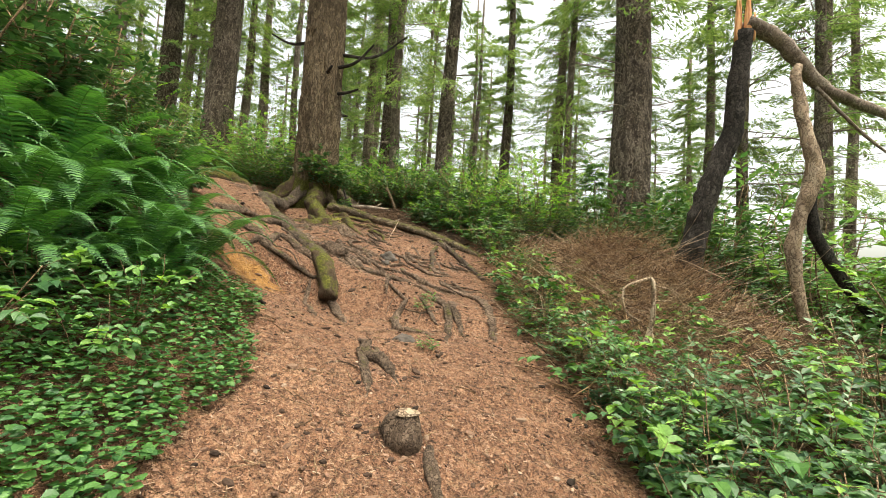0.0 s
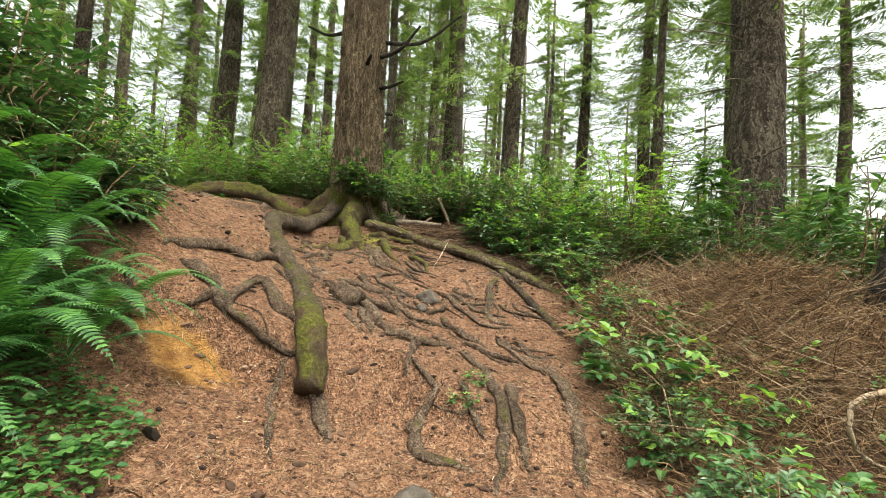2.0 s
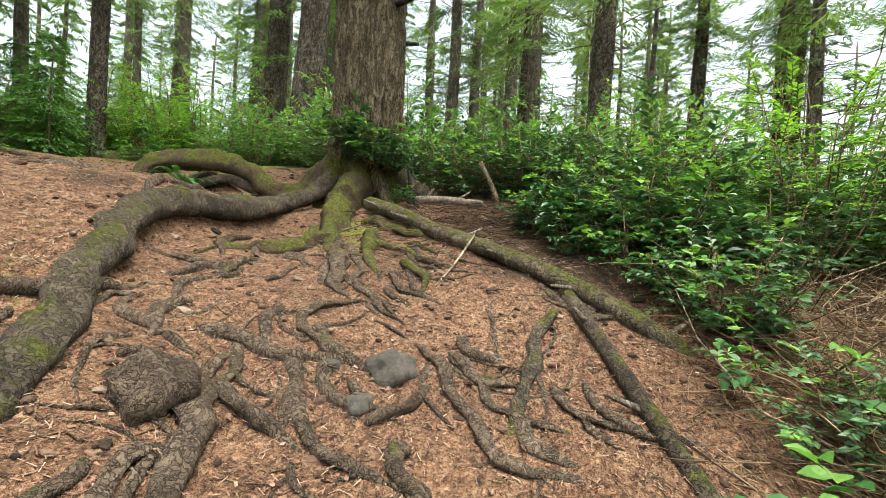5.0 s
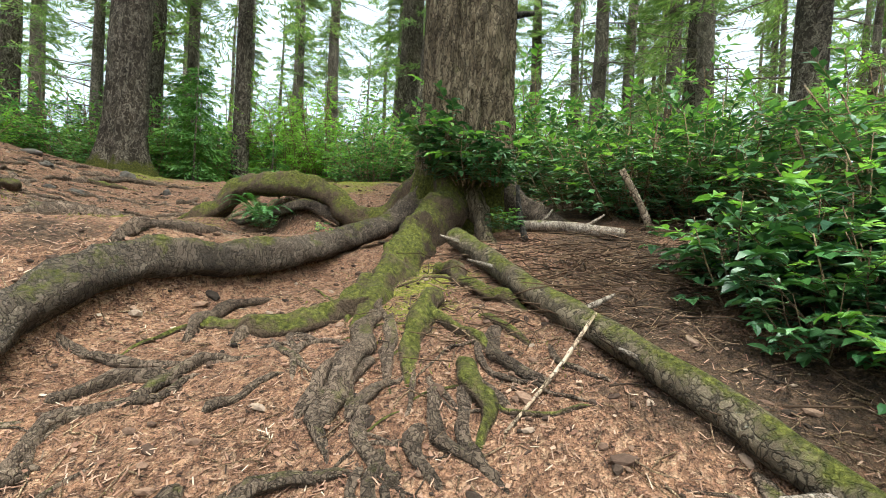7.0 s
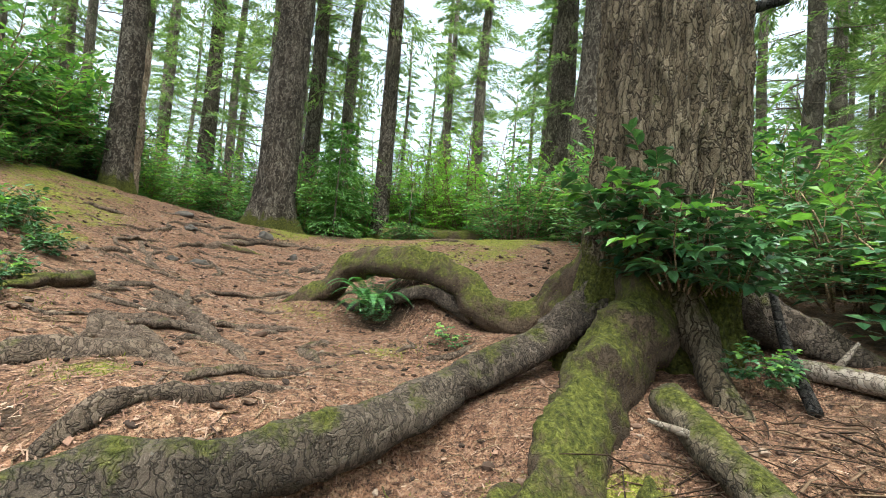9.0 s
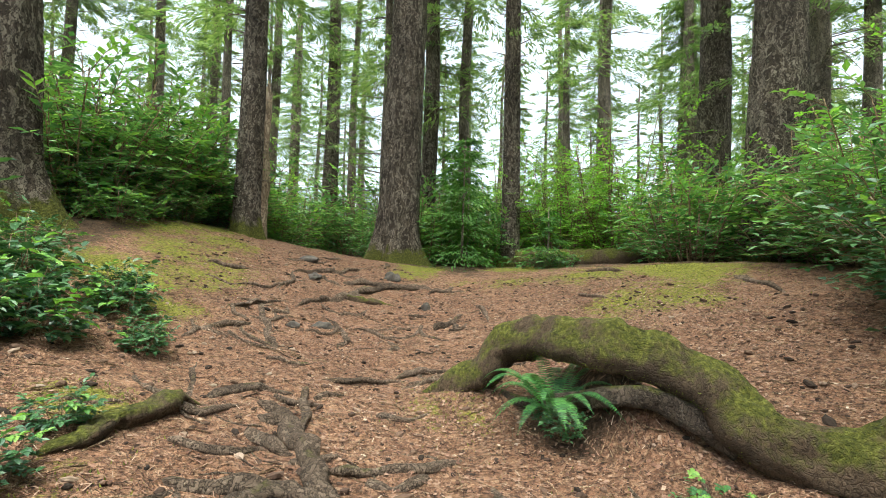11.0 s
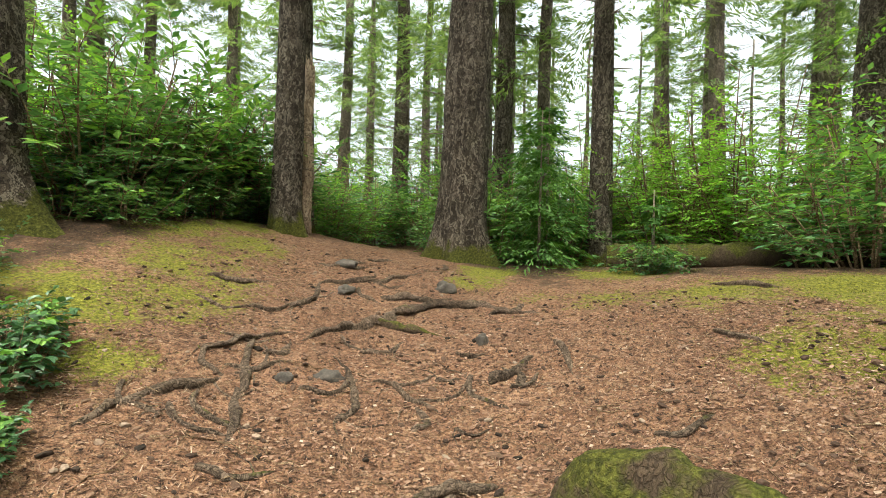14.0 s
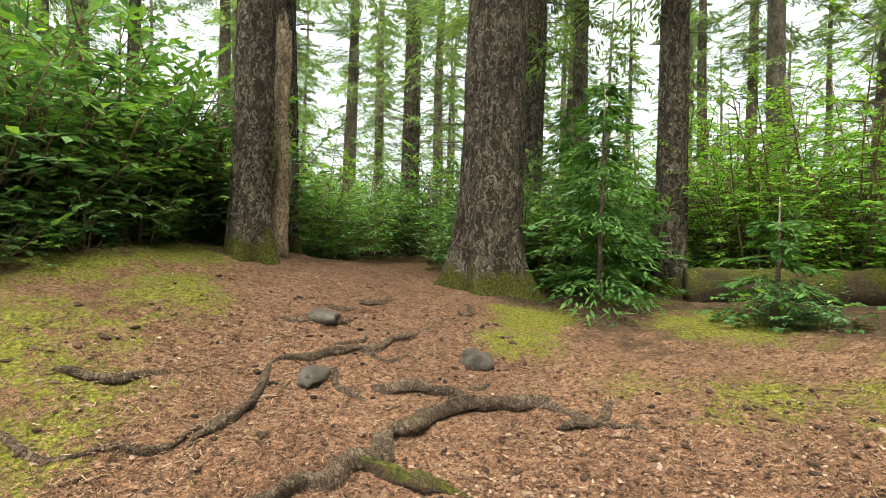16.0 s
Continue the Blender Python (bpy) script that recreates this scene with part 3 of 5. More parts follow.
# old spruce at the bend of the path, on spreading roots
OLD = (-3.09, 10.72)
old_tree = spruce(*OLD, 0.96, 3, 3, BARK_OLD, 26, (0.006, 0.0), False, "old spruce with furrowed mossy trunk on spreading roots", 0.42, 210, 260, 0.07, None, 0.026)
for k, (h, yaw, ln, up) in enumerate(((3.2, -20, 0.9, 0.5), (2.6, -12, 0.5, 0.2), (3.6, 10, 1.5, 0.45), (3.9, 160, 1.2, 0.3), (2.2, 30, 0.25, 0.1), (3.0, -60, 0.3, 0.1))):
    d = Vector((math.cos(radians(yaw)), math.sin(radians(yaw)), 0))
    line = spline([d * 0.38 + Vector((0, 0, h)), d * (0.4 + ln * 0.5) + Vector((0, 0, h + up * 0.15)), d * (0.4 + ln) + Vector((0, 0, h + up * ln))], 0.08)
    part("limb", mesh_of("limb", *tube(line, [0.045 * (1 - 0.6 * i / len(line)) for i in range(len(line))], 8, 0.15), BARK_DARK), old_tree)

TREES = [
    (-12.57, 19.92, 1.0, 1), (-8.68, 16.72, 1.0, 3), (-12.1, 7.52, 0.46, 3), (-14.2, 7.58, 0.42, 1), (-12.56, 10.57, 0.9, 3),
    (-12.57, 13.33, 0.44, 1), (-9.47, 4.83, 1.05, 3), (4.5, 11.6, 1.05, 1), (6.2, 26.8, 0.8, 0), (7.0, 28.0, 0.45, 0),
    (3.24, 26.7, 0.75, 0), (-0.28, 16.8, 0.6, 1), (-3.24, 23.6, 0.95, 0), (-24.6, 10.5, 0.8, 1), (-16.6, 12.5, 0.55, 1),
]
FAR_TREES = [
    (-20.9, 28.3, 0.9, 0), (-19.6, 21.9, 0.65, 0), (-31.8, 7.8, 0.8, 1), (-29.2, -3.8, 1.2, 1), (-28.0, -6.0, 1.1, 1),
    (-34.6, 1.2, 0.6, 0), (-42.8, 9.4, 0.8, 0), (-31.4, 12.5, 0.6, 0), (-35.8, 30.8, 0.9, 0), (-21.7, 28.6, 0.7, 0),
    (-9.6, 19.7, 0.5, 0), (-11.8, 25.8, 0.6, 2), (-5.6, 21.0, 0.5, 0), (-9.2, 36.0, 0.9, 2), (-26.4, -0.3, 0.6, 0),
    (-26.5, 2.9, 0.6, 0), (-42.5, 24.3, 0.7, 2), (-25.8, 26.6, 0.6, 2), (-12.4, 29.8, 0.8, 0), (-5.4, 29.3, 0.8, 2),
    (-2.5, 20.6, 0.5, 0), (9.5, 15.0, 0.4, 2), (7.6, 19.0, 0.45, 0), (11.0, 20.0, 0.5, 2), (9.0, 11.5, 0.35, 0), (13.0, 16.0, 0.5, 0), (5.0, 20.0, 0.4, 0), (-16.8, 13.9, 0.42, 0), (-18.0, 11.5, 0.35, 1), (-22.0, 6.2, 0.4, 1),
]
LEANS = [(0.0, 0.0), (0.012, 0.0), (-0.01, 0.01), (0.0, -0.012), (0.015, 0.006)]
for i, (x, y, dia, c) in enumerate(TREES):
    near = math.hypot(x + 6.2, y - 8.9) < 9 or i in (0, 1)
    spruce(x, y, dia, 11 + i, c, BARK_SPRUCE, 22 + (i * 7) % 5, LEANS[i % 5], True, "", 0.8, 90 if near else 24, 150 if near else 30, 0.06, None, 0.008 if near else 0.0)
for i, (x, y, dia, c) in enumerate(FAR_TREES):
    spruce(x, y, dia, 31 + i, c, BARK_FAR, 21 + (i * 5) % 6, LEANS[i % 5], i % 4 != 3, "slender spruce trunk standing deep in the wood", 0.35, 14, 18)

# deeper wood all round: a few shapes, many places
rnd = random.Random(5)
WOOD = []
for v in range(4):
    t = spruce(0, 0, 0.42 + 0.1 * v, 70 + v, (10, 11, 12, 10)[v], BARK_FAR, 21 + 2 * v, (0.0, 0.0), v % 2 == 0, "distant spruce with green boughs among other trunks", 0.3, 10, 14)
    WOOD.append(t)
taken = [(t[0], t[1]) for t in TREES + FAR_TREES] + [OLD]
spots = []
while len(spots) < 110:
    a, r = (rnd.uniform(0, 2 * math.pi) if len(spots) < 70 else rnd.uniform(1.1, 3.5)), 20 + 40 * rnd.random() ** 0.8
    x, y = -5 + r * math.cos(a), 10 + r * math.sin(a)
    if min(math.hypot(x - p, y - q) for p, q in taken) < 2.6 or (-2.6 < y - 9.4 < 2.6 and x < 0 and x > -30):
        continue
    if y < 4 and x > -8 and rnd.random() < 0.55:
        continue
    taken.append((x, y))
    spots.append((x, y, rnd.uniform(0, 360), rnd.uniform(0.8, 1.2)))
for i, (x, y, yaw, s) in enumerate(spots):
    m = pose(x, y, gz(x, y), rnd.uniform(-1, 1), rnd.uniform(-1, 1), yaw) @ Matrix.Scale(s, 4)
    if i < 4:
        WOOD[i].matrix_basis = m
    else:
        copy_thing(WOOD[i % 4], m)


# ---- roots ----
def root_line(points, r, dive=1.2, reach=1.0):
    """A line over the ground through points of the plan, its ends running out thin into the soil."""
    pts = [Vector((x, y, 0)) for x, y in points]
    a, b = (pts[0] - pts[1]).normalized(), (pts[-1] - pts[-2]).normalized()
    a2, b2 = Vector((-a.y, a.x, 0)), Vector((-b.y, b.x, 0))
    w = math.sin(points[0][0] * 37)
    pts = [pts[0] + a * r * 2 * reach + a2 * r * w, *pts, pts[-1] + b * r * 4.5 * reach - b2 * r * w]
    flat = spline(pts, 0.045)
    n = len(flat)
    out, rad = [], []
    for i, p in enumerate(flat):
        t = i / (n - 1)
        k = min(1, t / 0.22, (1 - t) / 0.5)
        k = k * (2 - k)
        wob = Vector((noise.noise(p * 5.1), noise.noise(p * 5.1 + Vector((7, 3, 1))), 0)) * 1.1 * r
        q = p + wob
        rr = r * (0.14 + 0.86 * k) * (1 + 0.25 * noise.noise(p * 7))
        out.append(Vector((q.x, q.y, gz(q.x, q.y) + rr * (0.28 + 0.6 * noise.noise(p * 3.4)) - r * 0.5 * (1 - k))))
        rad.append(rr)
    return out, rad


def exposed_root(points, r, mat=None, label=""):
    line, rad = root_line(points, r * 0.95)
    soup, lets = Soup(), []
    soup.add(*tube(line, rad, 12, 0.6, 0.85, points[0][0], 0.12))
    # rootlets that leave it sideways
    rr = random.Random(int(abs(points[0][0] * 131 + points[0][1] * 17)))
    for k in range(rr.choice((0, 0, 1, 1, 2))):
        p = line[rr.randint(len(line) // 5, len(line) * 3 // 4)]
        a = rr.uniform(0, 2 * math.pi)
        ln = r * rr.uniform(5, 11)
        l2, r2 = root_line([(p.x, p.y), (p.x + math.cos(a) * ln * 0.5, p.y + math.sin(a) * ln * 0.5), (p.x + math.cos(a + 0.4) * ln, p.y + math.sin(a + 0.4) * ln)], r * rr.uniform(0.14, 0.3), 1.2, 0.8)
        lets.append(mesh_of("rootlet", *tube(l2, r2, 6, 0.3, 0.9), mat or ROOT_BARK))
    ob = new("tree_root", soup.mesh("tree_root", mat or ROOT_BARK))
    for me in lets:
        part("rootlet", me, ob)
    return tagged(ob, label or "worn grey-brown tree root half sunk in needles", "tree root", "exposed roots")


exposed_root([(-0.62, 3.92), (-0.58, 3.71), (-0.48, 3.64)], 0.06)
exposed_root([(-0.02, 2.64), (0.02, 2.38)], 0.04)
exposed_root([(-0.62, 3.79), (-0.52, 3.41), (-0.45, 3.14)], 0.035)
exposed_root([(-0.51, 3.83), (-0.36, 3.59), (-0.3, 3.43)], 0.03)
exposed_root([(-5.5, 7.97), (-5.36, 8.13), (-5, 8.15), (-4.66, 8.23), (-4.44, 8.34)], 0.05)
exposed_root([(-4.8, 7.66), (-4.83, 7.87), (-4.77, 8.05)], 0.04)
exposed_root([(-4.95, 8.32), (-4.93, 8.57), (-5, 8.87)], 0.035)
exposed_root([(-4.5, 7.66), (-4.38, 7.75), (-4.2, 7.88)], 0.06)
exposed_root([(-4.27, 7.61), (-4.45, 7.63), (-4.63, 7.65)], 0.04)
exposed_root([(-4.33, 8.74), (-4.17, 8.74)], 0.04)
exposed_root([(-4.54, 8.07), (-4.54, 8.22)], 0.03)
exposed_root([(-3.85, 7.35), (-3.92, 7.5), (-3.89, 7.68), (-3.97, 7.8)], 0.07)
exposed_root([(-4.27, 7.66), (-4.16, 7.78), (-3.92, 7.94)], 0.05)
exposed_root([(-4.62, 7.78), (-4.78, 8.03), (-4.52, 8.26), (-4.31, 8.31)], 0.05)
exposed_root([(-3.18, 7.59), (-3.29, 7.77), (-3.3, 8), (-3.34, 8.24)], 0.05)
exposed_root([(-3.48, 7.98), (-3.55, 8.19), (-3.57, 8.45)], 0.03)

exposed_root([(-1.72, 6.85), (-1.55, 6.92), (-1.40, 6.96), (-1.26, 7.02)], 0.066)
exposed_root([(-1.31, 7.00), (-1.20, 6.85), (-1.07, 6.67)], 0.047)
exposed_root([(-1.77, 6.44), (-1.74, 6.55), (-1.60, 6.63)], 0.028)
exposed_root([(-2.10, 6.65), (-1.92, 6.68), (-1.73, 6.68)], 0.032)
exposed_root([(-1.48, 7.30), (-1.47, 7.50), (-1.38, 7.63)], 0.033)
exposed_root([(-1.37, 7.16), (-1.34, 7.35), (-1.25, 7.52)], 0.021)
exposed_root([(-0.67, 7.31), (-0.53, 7.22), (-0.37, 7.05)], 0.037)
exposed_root([(-0.70, 7.26), (-0.64, 7.10), (-0.47, 6.99)], 0.017)
exposed_root([(-0.60, 7.38), (-0.42, 7.31), (-0.25, 7.28)], 0.018)
exposed_root([(-0.13, 8.07), (-0.20, 7.79), (-0.19, 7.51), (-0.19, 7.30), (-0.19, 7.10)], 0.042, ROOT_MOSS)
exposed_root([(-0.20, 7.55), (-0.10, 7.33), (-0.06, 7.17)], 0.017)
exposed_root([(-1.35, 6.56), (-1.21, 6.55), (-1.07, 6.53)], 0.046)
exposed_root([(-1.40, 6.69), (-1.21, 6.68)], 0.022)
exposed_root([(-0.72, 6.84), (-0.65, 7.03)], 0.042)
exposed_root([(-0.56, 8.02), (-0.45, 7.72), (-0.37, 7.55)], 0.022)
exposed_root([(-1.13, 7.53), (-0.91, 7.49)], 0.015)
exposed_root([(-1.51, 6.62), (-1.55, 6.80)], 0.029)
exposed_root([(-2.54, 7.71), (-2.75, 7.95), (-2.79, 8.24)], 0.037)
exposed_root([(-2.37, 7.85), (-2.49, 8.03), (-2.37, 8.05), (-2.13, 8.12)], 0.034)
exposed_root([(-1.63, 7.80), (-1.71, 7.96), (-1.89, 8.25), (-2.04, 8.43)], 0.056)
exposed_root([(-1.62, 8.16), (-1.78, 8.34), (-1.93, 8.51)], 0.037)
exposed_root([(-2.23, 7.97), (-1.90, 7.94)], 0.020)
exposed_root([(-1.71, 7.79), (-1.81, 7.93), (-1.85, 8.03)], 0.032)
exposed_root([(-1.53, 7.91), (-1.58, 8.06), (-1.55, 8.15)], 0.031)
exposed_root([(-1.39, 8.05), (-1.50, 8.20)], 0.015)
exposed_root([(-2.71, 7.24), (-2.53, 7.33), (-2.42, 7.41), (-2.32, 7.56)], 0.026)
exposed_root([(-2.37, 7.19), (-2.35, 7.32), (-2.29, 7.43)], 0.039)
exposed_root([(-2.19, 7.34), (-2.22, 7.50), (-2.29, 7.65), (-2.22, 7.77)], 0.032)
exposed_root([(-1.96, 7.55), (-1.94, 7.64), (-1.95, 7.74)], 0.030)
exposed_root([(-2.22, 7.26), (-2.14, 7.40), (-2.17, 7.52)], 0.025)
exposed_root([(-1.89, 8.65), (-1.63, 8.61), (-1.34, 8.55)], 0.039, MOSSY, "moss-covered root fanning out from the trunk")
exposed_root([(-1.52, 8.80), (-1.25, 8.70)], 0.033, MOSSY, "moss-covered root fanning out from the trunk")
exposed_root([(-1.34, 8.37), (-1.20, 8.26), (-1.14, 8.18)], 0.047, MOSSY, "moss-covered root fanning out from the trunk")
exposed_root([(-2.33, 8.18), (-2.29, 8.34), (-2.34, 8.55)], 0.041)
exposed_root([(-1.41, 8.21), (-1.24, 8.16)], 0.015)
exposed_root([(-2.39, 5.23), (-2.22, 5.19), (-2.01, 5.07)], 0.056)
exposed_root([(-2.06, 4.93), (-2.00, 5.08), (-1.76, 4.99), (-1.46, 5.06)], 0.043)
exposed_root([(-2.67, 5.35), (-2.57, 5.74), (-2.31, 6.14), (-2.33, 6.87)], 0.058)
exposed_root([(-2.02, 5.71), (-1.67, 5.33), (-1.45, 5.32)], 0.064)
exposed_root([(-1.87, 5.06), (-1.99, 5.45), (-2.01, 5.73)], 0.044)
exposed_root([(-1.41, 6.54), (-0.92, 5.88), (-0.49, 6.01)], 0.062)
exposed_root([(-1.73, 6.88), (-1.49, 6.77), (-1.02, 5.66)], 0.031)
exposed_root([(-0.65, 5.41), (-0.68, 5.94)], 0.030)
exposed_root([(-0.43, 5.33), (-0.61, 5.45)], 0.023)
exposed_root([(-0.41, 5.29), (-0.48, 5.01), (-0.41, 4.77), (-0.13, 4.72)], 0.043)
exposed_root([(-0.08, 5.75), (0.07, 5.29), (0.07, 4.95), (0.07, 4.66)], 0.041)
exposed_root([(0.10, 5.63), (0.19, 5.19), (0.23, 4.94)], 0.042)
exposed_root([(0.43, 6.22), (0.56, 5.58), (0.57, 5.15), (0.57, 4.78)], 0.044)
exposed_root([(-1.43, 5.01), (-1.38, 4.81), (-1.10, 4.29)], 0.023)
exposed_root([(-1.17, 5.02), (-1.04, 4.86)], 0.053)
exposed_root([(-0.24, 5.41), (-0.07, 5.12)], 0.026)
exposed_root([(-2.50, 4.83), (-2.29, 4.58)], 0.029)
exposed_root([(-7.72, 7.65), (-8.04, 7.90), (-8.26, 8.15)], 0.028)
exposed_root([(-8.24, 8.26), (-8.53, 8.61), (-8.76, 8.95), (-9.10, 9.36), (-9.16, 9.94), (-8.82, 10.41)], 0.066)
exposed_root([(-7.36, 7.98), (-7.56, 7.95), (-7.78, 7.89), (-8.04, 7.90)], 0.030)
exposed_root([(-7.35, 8.69), (-7.71, 8.63), (-7.88, 8.56)], 0.026)
exposed_root([(-7.57, 8.95), (-7.37, 9.03), (-7.25, 9.18)], 0.027)
exposed_root([(-8.75, 8.09), (-9.07, 8.25), (-9.58, 8.28)], 0.032)
exposed_root([(-9.63, 8.33), (-9.97, 8.99), (-10.42, 9.46)], 0.040)
exposed_root([(-9.42, 9.03), (-9.36, 9.40)], 0.053)
exposed_root([(-7.93, 10.40), (-7.53, 10.33)], 0.031)
exposed_root([(-7.56, 9.74), (-7.71, 9.99)], 0.048)
exposed_root([(-7.38, 11.48), (-7.06, 11.53)], 0.032)
exposed_root([(-7.15, 7.59), (-7.31, 7.74)], 0.041)
exposed_root([(-8.42, 12.46), (-8.06, 12.63)], 0.040)
exposed_root([(-5.68, 7.96), (-5.53, 8.07), (-5.32, 8.07), (-5.13, 8.13)], 0.041)
exposed_root([(-5.94, 8.20), (-5.50, 8.18), (-5.27, 8.15)], 0.031)
exposed_root([(-5.28, 7.91), (-5.19, 7.99)], 0.034)
exposed_root([(-5.76, 7.67), (-5.86, 7.83), (-5.90, 8.03)], 0.034)
exposed_root([(-6.26, 8.43), (-6.27, 8.69), (-6.30, 8.91)], 0.034)
exposed_root([(-6.69, 7.39), (-7.17, 7.53), (-7.35, 7.80)], 0.024)
exposed_root([(-7.30, 7.95), (-6.82, 8.03)], 0.030)
exposed_root([(-5.64, 7.55), (-6.23, 7.51)], 0.017)
exposed_root([(-6.43, 9.04), (-6.44, 9.21)], 0.055)
exposed_root([(-5.88, 8.30), (-5.95, 8.40)], 0.025)
exposed_root([(-6.42, 12.85), (-5.81, 12.59)], 0.043)
exposed_root([(-5.0, 7.22), (-5.2, 7.36), (-5.4, 7.5)], 0.065, MOSSY, "short mossy root hump at the path edge")
exposed_root([(-8.7, 8.85), (-8.62, 9.1), (-8.5, 9.3)], 0.05, MOSSY, "mossy lump of root in the path")


bits = random.Random(77)
made = 0
while made < 60:
    x, y = bits.uniform(-11.5, -3.4), bits.uniform(7.0, 10.4)
    if path_gap_at(x, y) > 0.95 or math.hypot(x + 5.2, y - 9.6) < 0.9:
        continue
    made += 1
    a, ln = bits.gauss(1.3, 0.6), bits.uniform(0.15, 0.5)
    exposed_root([(x, y), (x + math.cos(a) * ln * 0.5, y + math.sin(a) * ln * 0.5), (x + math.cos(a + 0.5) * ln, y + math.sin(a + 0.5) * ln)], bits.uniform(0.014, 0.035))
while made < 120:
    x, y = bits.uniform(-2.3, 0.2), bits.uniform(5.9, 8.8)
    if path_gap_at(x, y) > 0.9:
        continue
    made += 1
    a, ln = math.atan2(y - 10.2, x + 2.9) + bits.uniform(-0.4, 0.4), bits.uniform(0.15, 0.45)
    exposed_root([(x, y), (x + math.cos(a) * ln * 0.5, y + math.sin(a) * ln * 0.5), (x + math.cos(a + 0.4) * ln, y + math.sin(a + 0.4) * ln)], bits.uniform(0.014, 0.042))


def thick_root(points, radii, mat, label, sides=28, tall=1.0):
    line = spline(points, 0.045)
    line = [p + Vector((noise.noise(p * 2.6), noise.noise(p * 2.6 + Vector((5, 1, 2))), 0.6 * noise.noise(p * 3.1))) * 0.05 for p in line]
    n = len(line)
    rad = [float(np.interp(i / (n - 1) * (len(radii) - 1), range(len(radii)), radii)) for i in range(n)]
    me = mesh_of("root", *tube(line, rad, sides, 0.3, tall, points[0][0], 0.1), mat)
    return part("root", me, None, label)


def on_old_tree(ob):
    """Makes a root a part of the old tree, where it lies."""
    ob.parent = old_tree
    ob.matrix_parent_inverse = Matrix.Translation(old_tree.location).inverted()
    return ob


def at_ground(*pts):
    return [(x, y, gz(x, y) + up) for x, y, up in pts]


on_old_tree(thick_root(at_ground((-3.2, 10.5, 0.45), (-3.32, 9.9, 0.2), (-3.3, 9.3, 0.12), (-3.08, 8.6, 0.07), (-2.98, 8.1, 0.08), (-3.03, 7.7, 0.08), (-2.9, 7.35, 0.06), (-2.62, 6.95, 0.04), (-2.25, 6.5, 0.0), (-1.9, 6.1, -0.02), (-1.62, 5.72, -0.01), (-1.5, 5.5, 0.0)),
                       [0.2, 0.12, 0.1, 0.1, 0.105, 0.11, 0.11, 0.115, 0.105, 0.1, 0.1, 0.1], ROOT_MOSS, "long thick grey root winding down the slope"))
on_old_tree(thick_root(at_ground((-1.68, 5.8, -0.03), (-1.52, 5.52, 0.0), (-1.38, 5.3, 0.03), (-1.29, 5.12, 0.09), (-1.2, 4.92, 0.1)), [0.07, 0.095, 0.11, 0.105, 0.09], MOSSY, "mossy sawn end of the long root"))
on_old_tree(thick_root(at_ground((-3.08, 10.8, 0.8), (-2.96, 10.35, 0.5), (-2.88, 10.08, 0.28), (-2.78, 9.75, 0.1), (-2.6, 9.3, 0.02), (-2.35, 8.85, -0.02), (-2.1, 8.45, -0.06), (-1.95, 8.2, -0.12)), [0.12, 0.17, 0.18, 0.17, 0.16, 0.14, 0.1, 0.05], MOSSY, "moss-covered buttress root", 36, 1.15))
on_old_tree(thick_root(at_ground((-3.35, 10.6, 0.5), (-3.75, 10.45, 0.16), (-4.15, 10.25, 0.1), (-4.5, 10.05, 0.32), (-4.85, 9.85, 0.36), (-5.25, 9.7, 0.5), (-5.52, 9.62, 0.47), (-5.7, 9.53, 0.3), (-5.76, 9.44, 0.1), (-5.84, 9.28, 0.02), (-5.93, 9.05, -0.08)), [0.26, 0.17, 0.15, 0.135, 0.13, 0.125, 0.13, 0.13, 0.13, 0.12, 0.07], MOSSY, "mossy arched root raised over a dark hollow", 30, 1.05))
on_old_tree(thick_root(at_ground((-2.8, 10.5, 0.4), (-2.55, 10.25, 0.12), (-2.3, 10.05, 0.0), (-2.0, 9.9, -0.1)), [0.16, 0.09, 0.06, 0.03], BARK_OLD, ""))
on_old_tree(thick_root(at_ground((-4.3, 10.12, 0.1), (-4.7, 9.88, 0.14), (-5.1, 9.72, 0.16), (-5.45, 9.6, 0.1), (-5.7, 9.6, 0.0)), [0.08, 0.06, 0.05, 0.045, 0.03], ROOT_MOSS, "lower grey strand of the arched root", 20))
on_old_tree(thick_root(at_ground((-2.75, 10.8, 0.4), (-2.4, 10.85, 0.1), (-2.0, 10.95, -0.05)), [0.2, 0.12, 0.05], ROOT_MOSS, ""))
for k, (x, y, r) in enumerate(((-2.2, 8.6, 0.075), (-2.35, 8.75, 0.06), (-1.95, 8.85, 0.065), (-2.6, 8.95, 0.055), (-2.25, 9.3, 0.06))):
    dx, dy = x + 2.75, y - 9.9
    exposed_root([(x, y), (x + 0.16 * dx + 0.06 * (k - 2), y + 0.2 * dy), (x + 0.3 * dx + 0.14 * (k - 2), y + 0.36 * dy), (x + 0.42 * dx + 0.26 * (k - 2), y + 0.5 * dy)], r, MOSSY, "moss-covered root fanning out from the trunk")


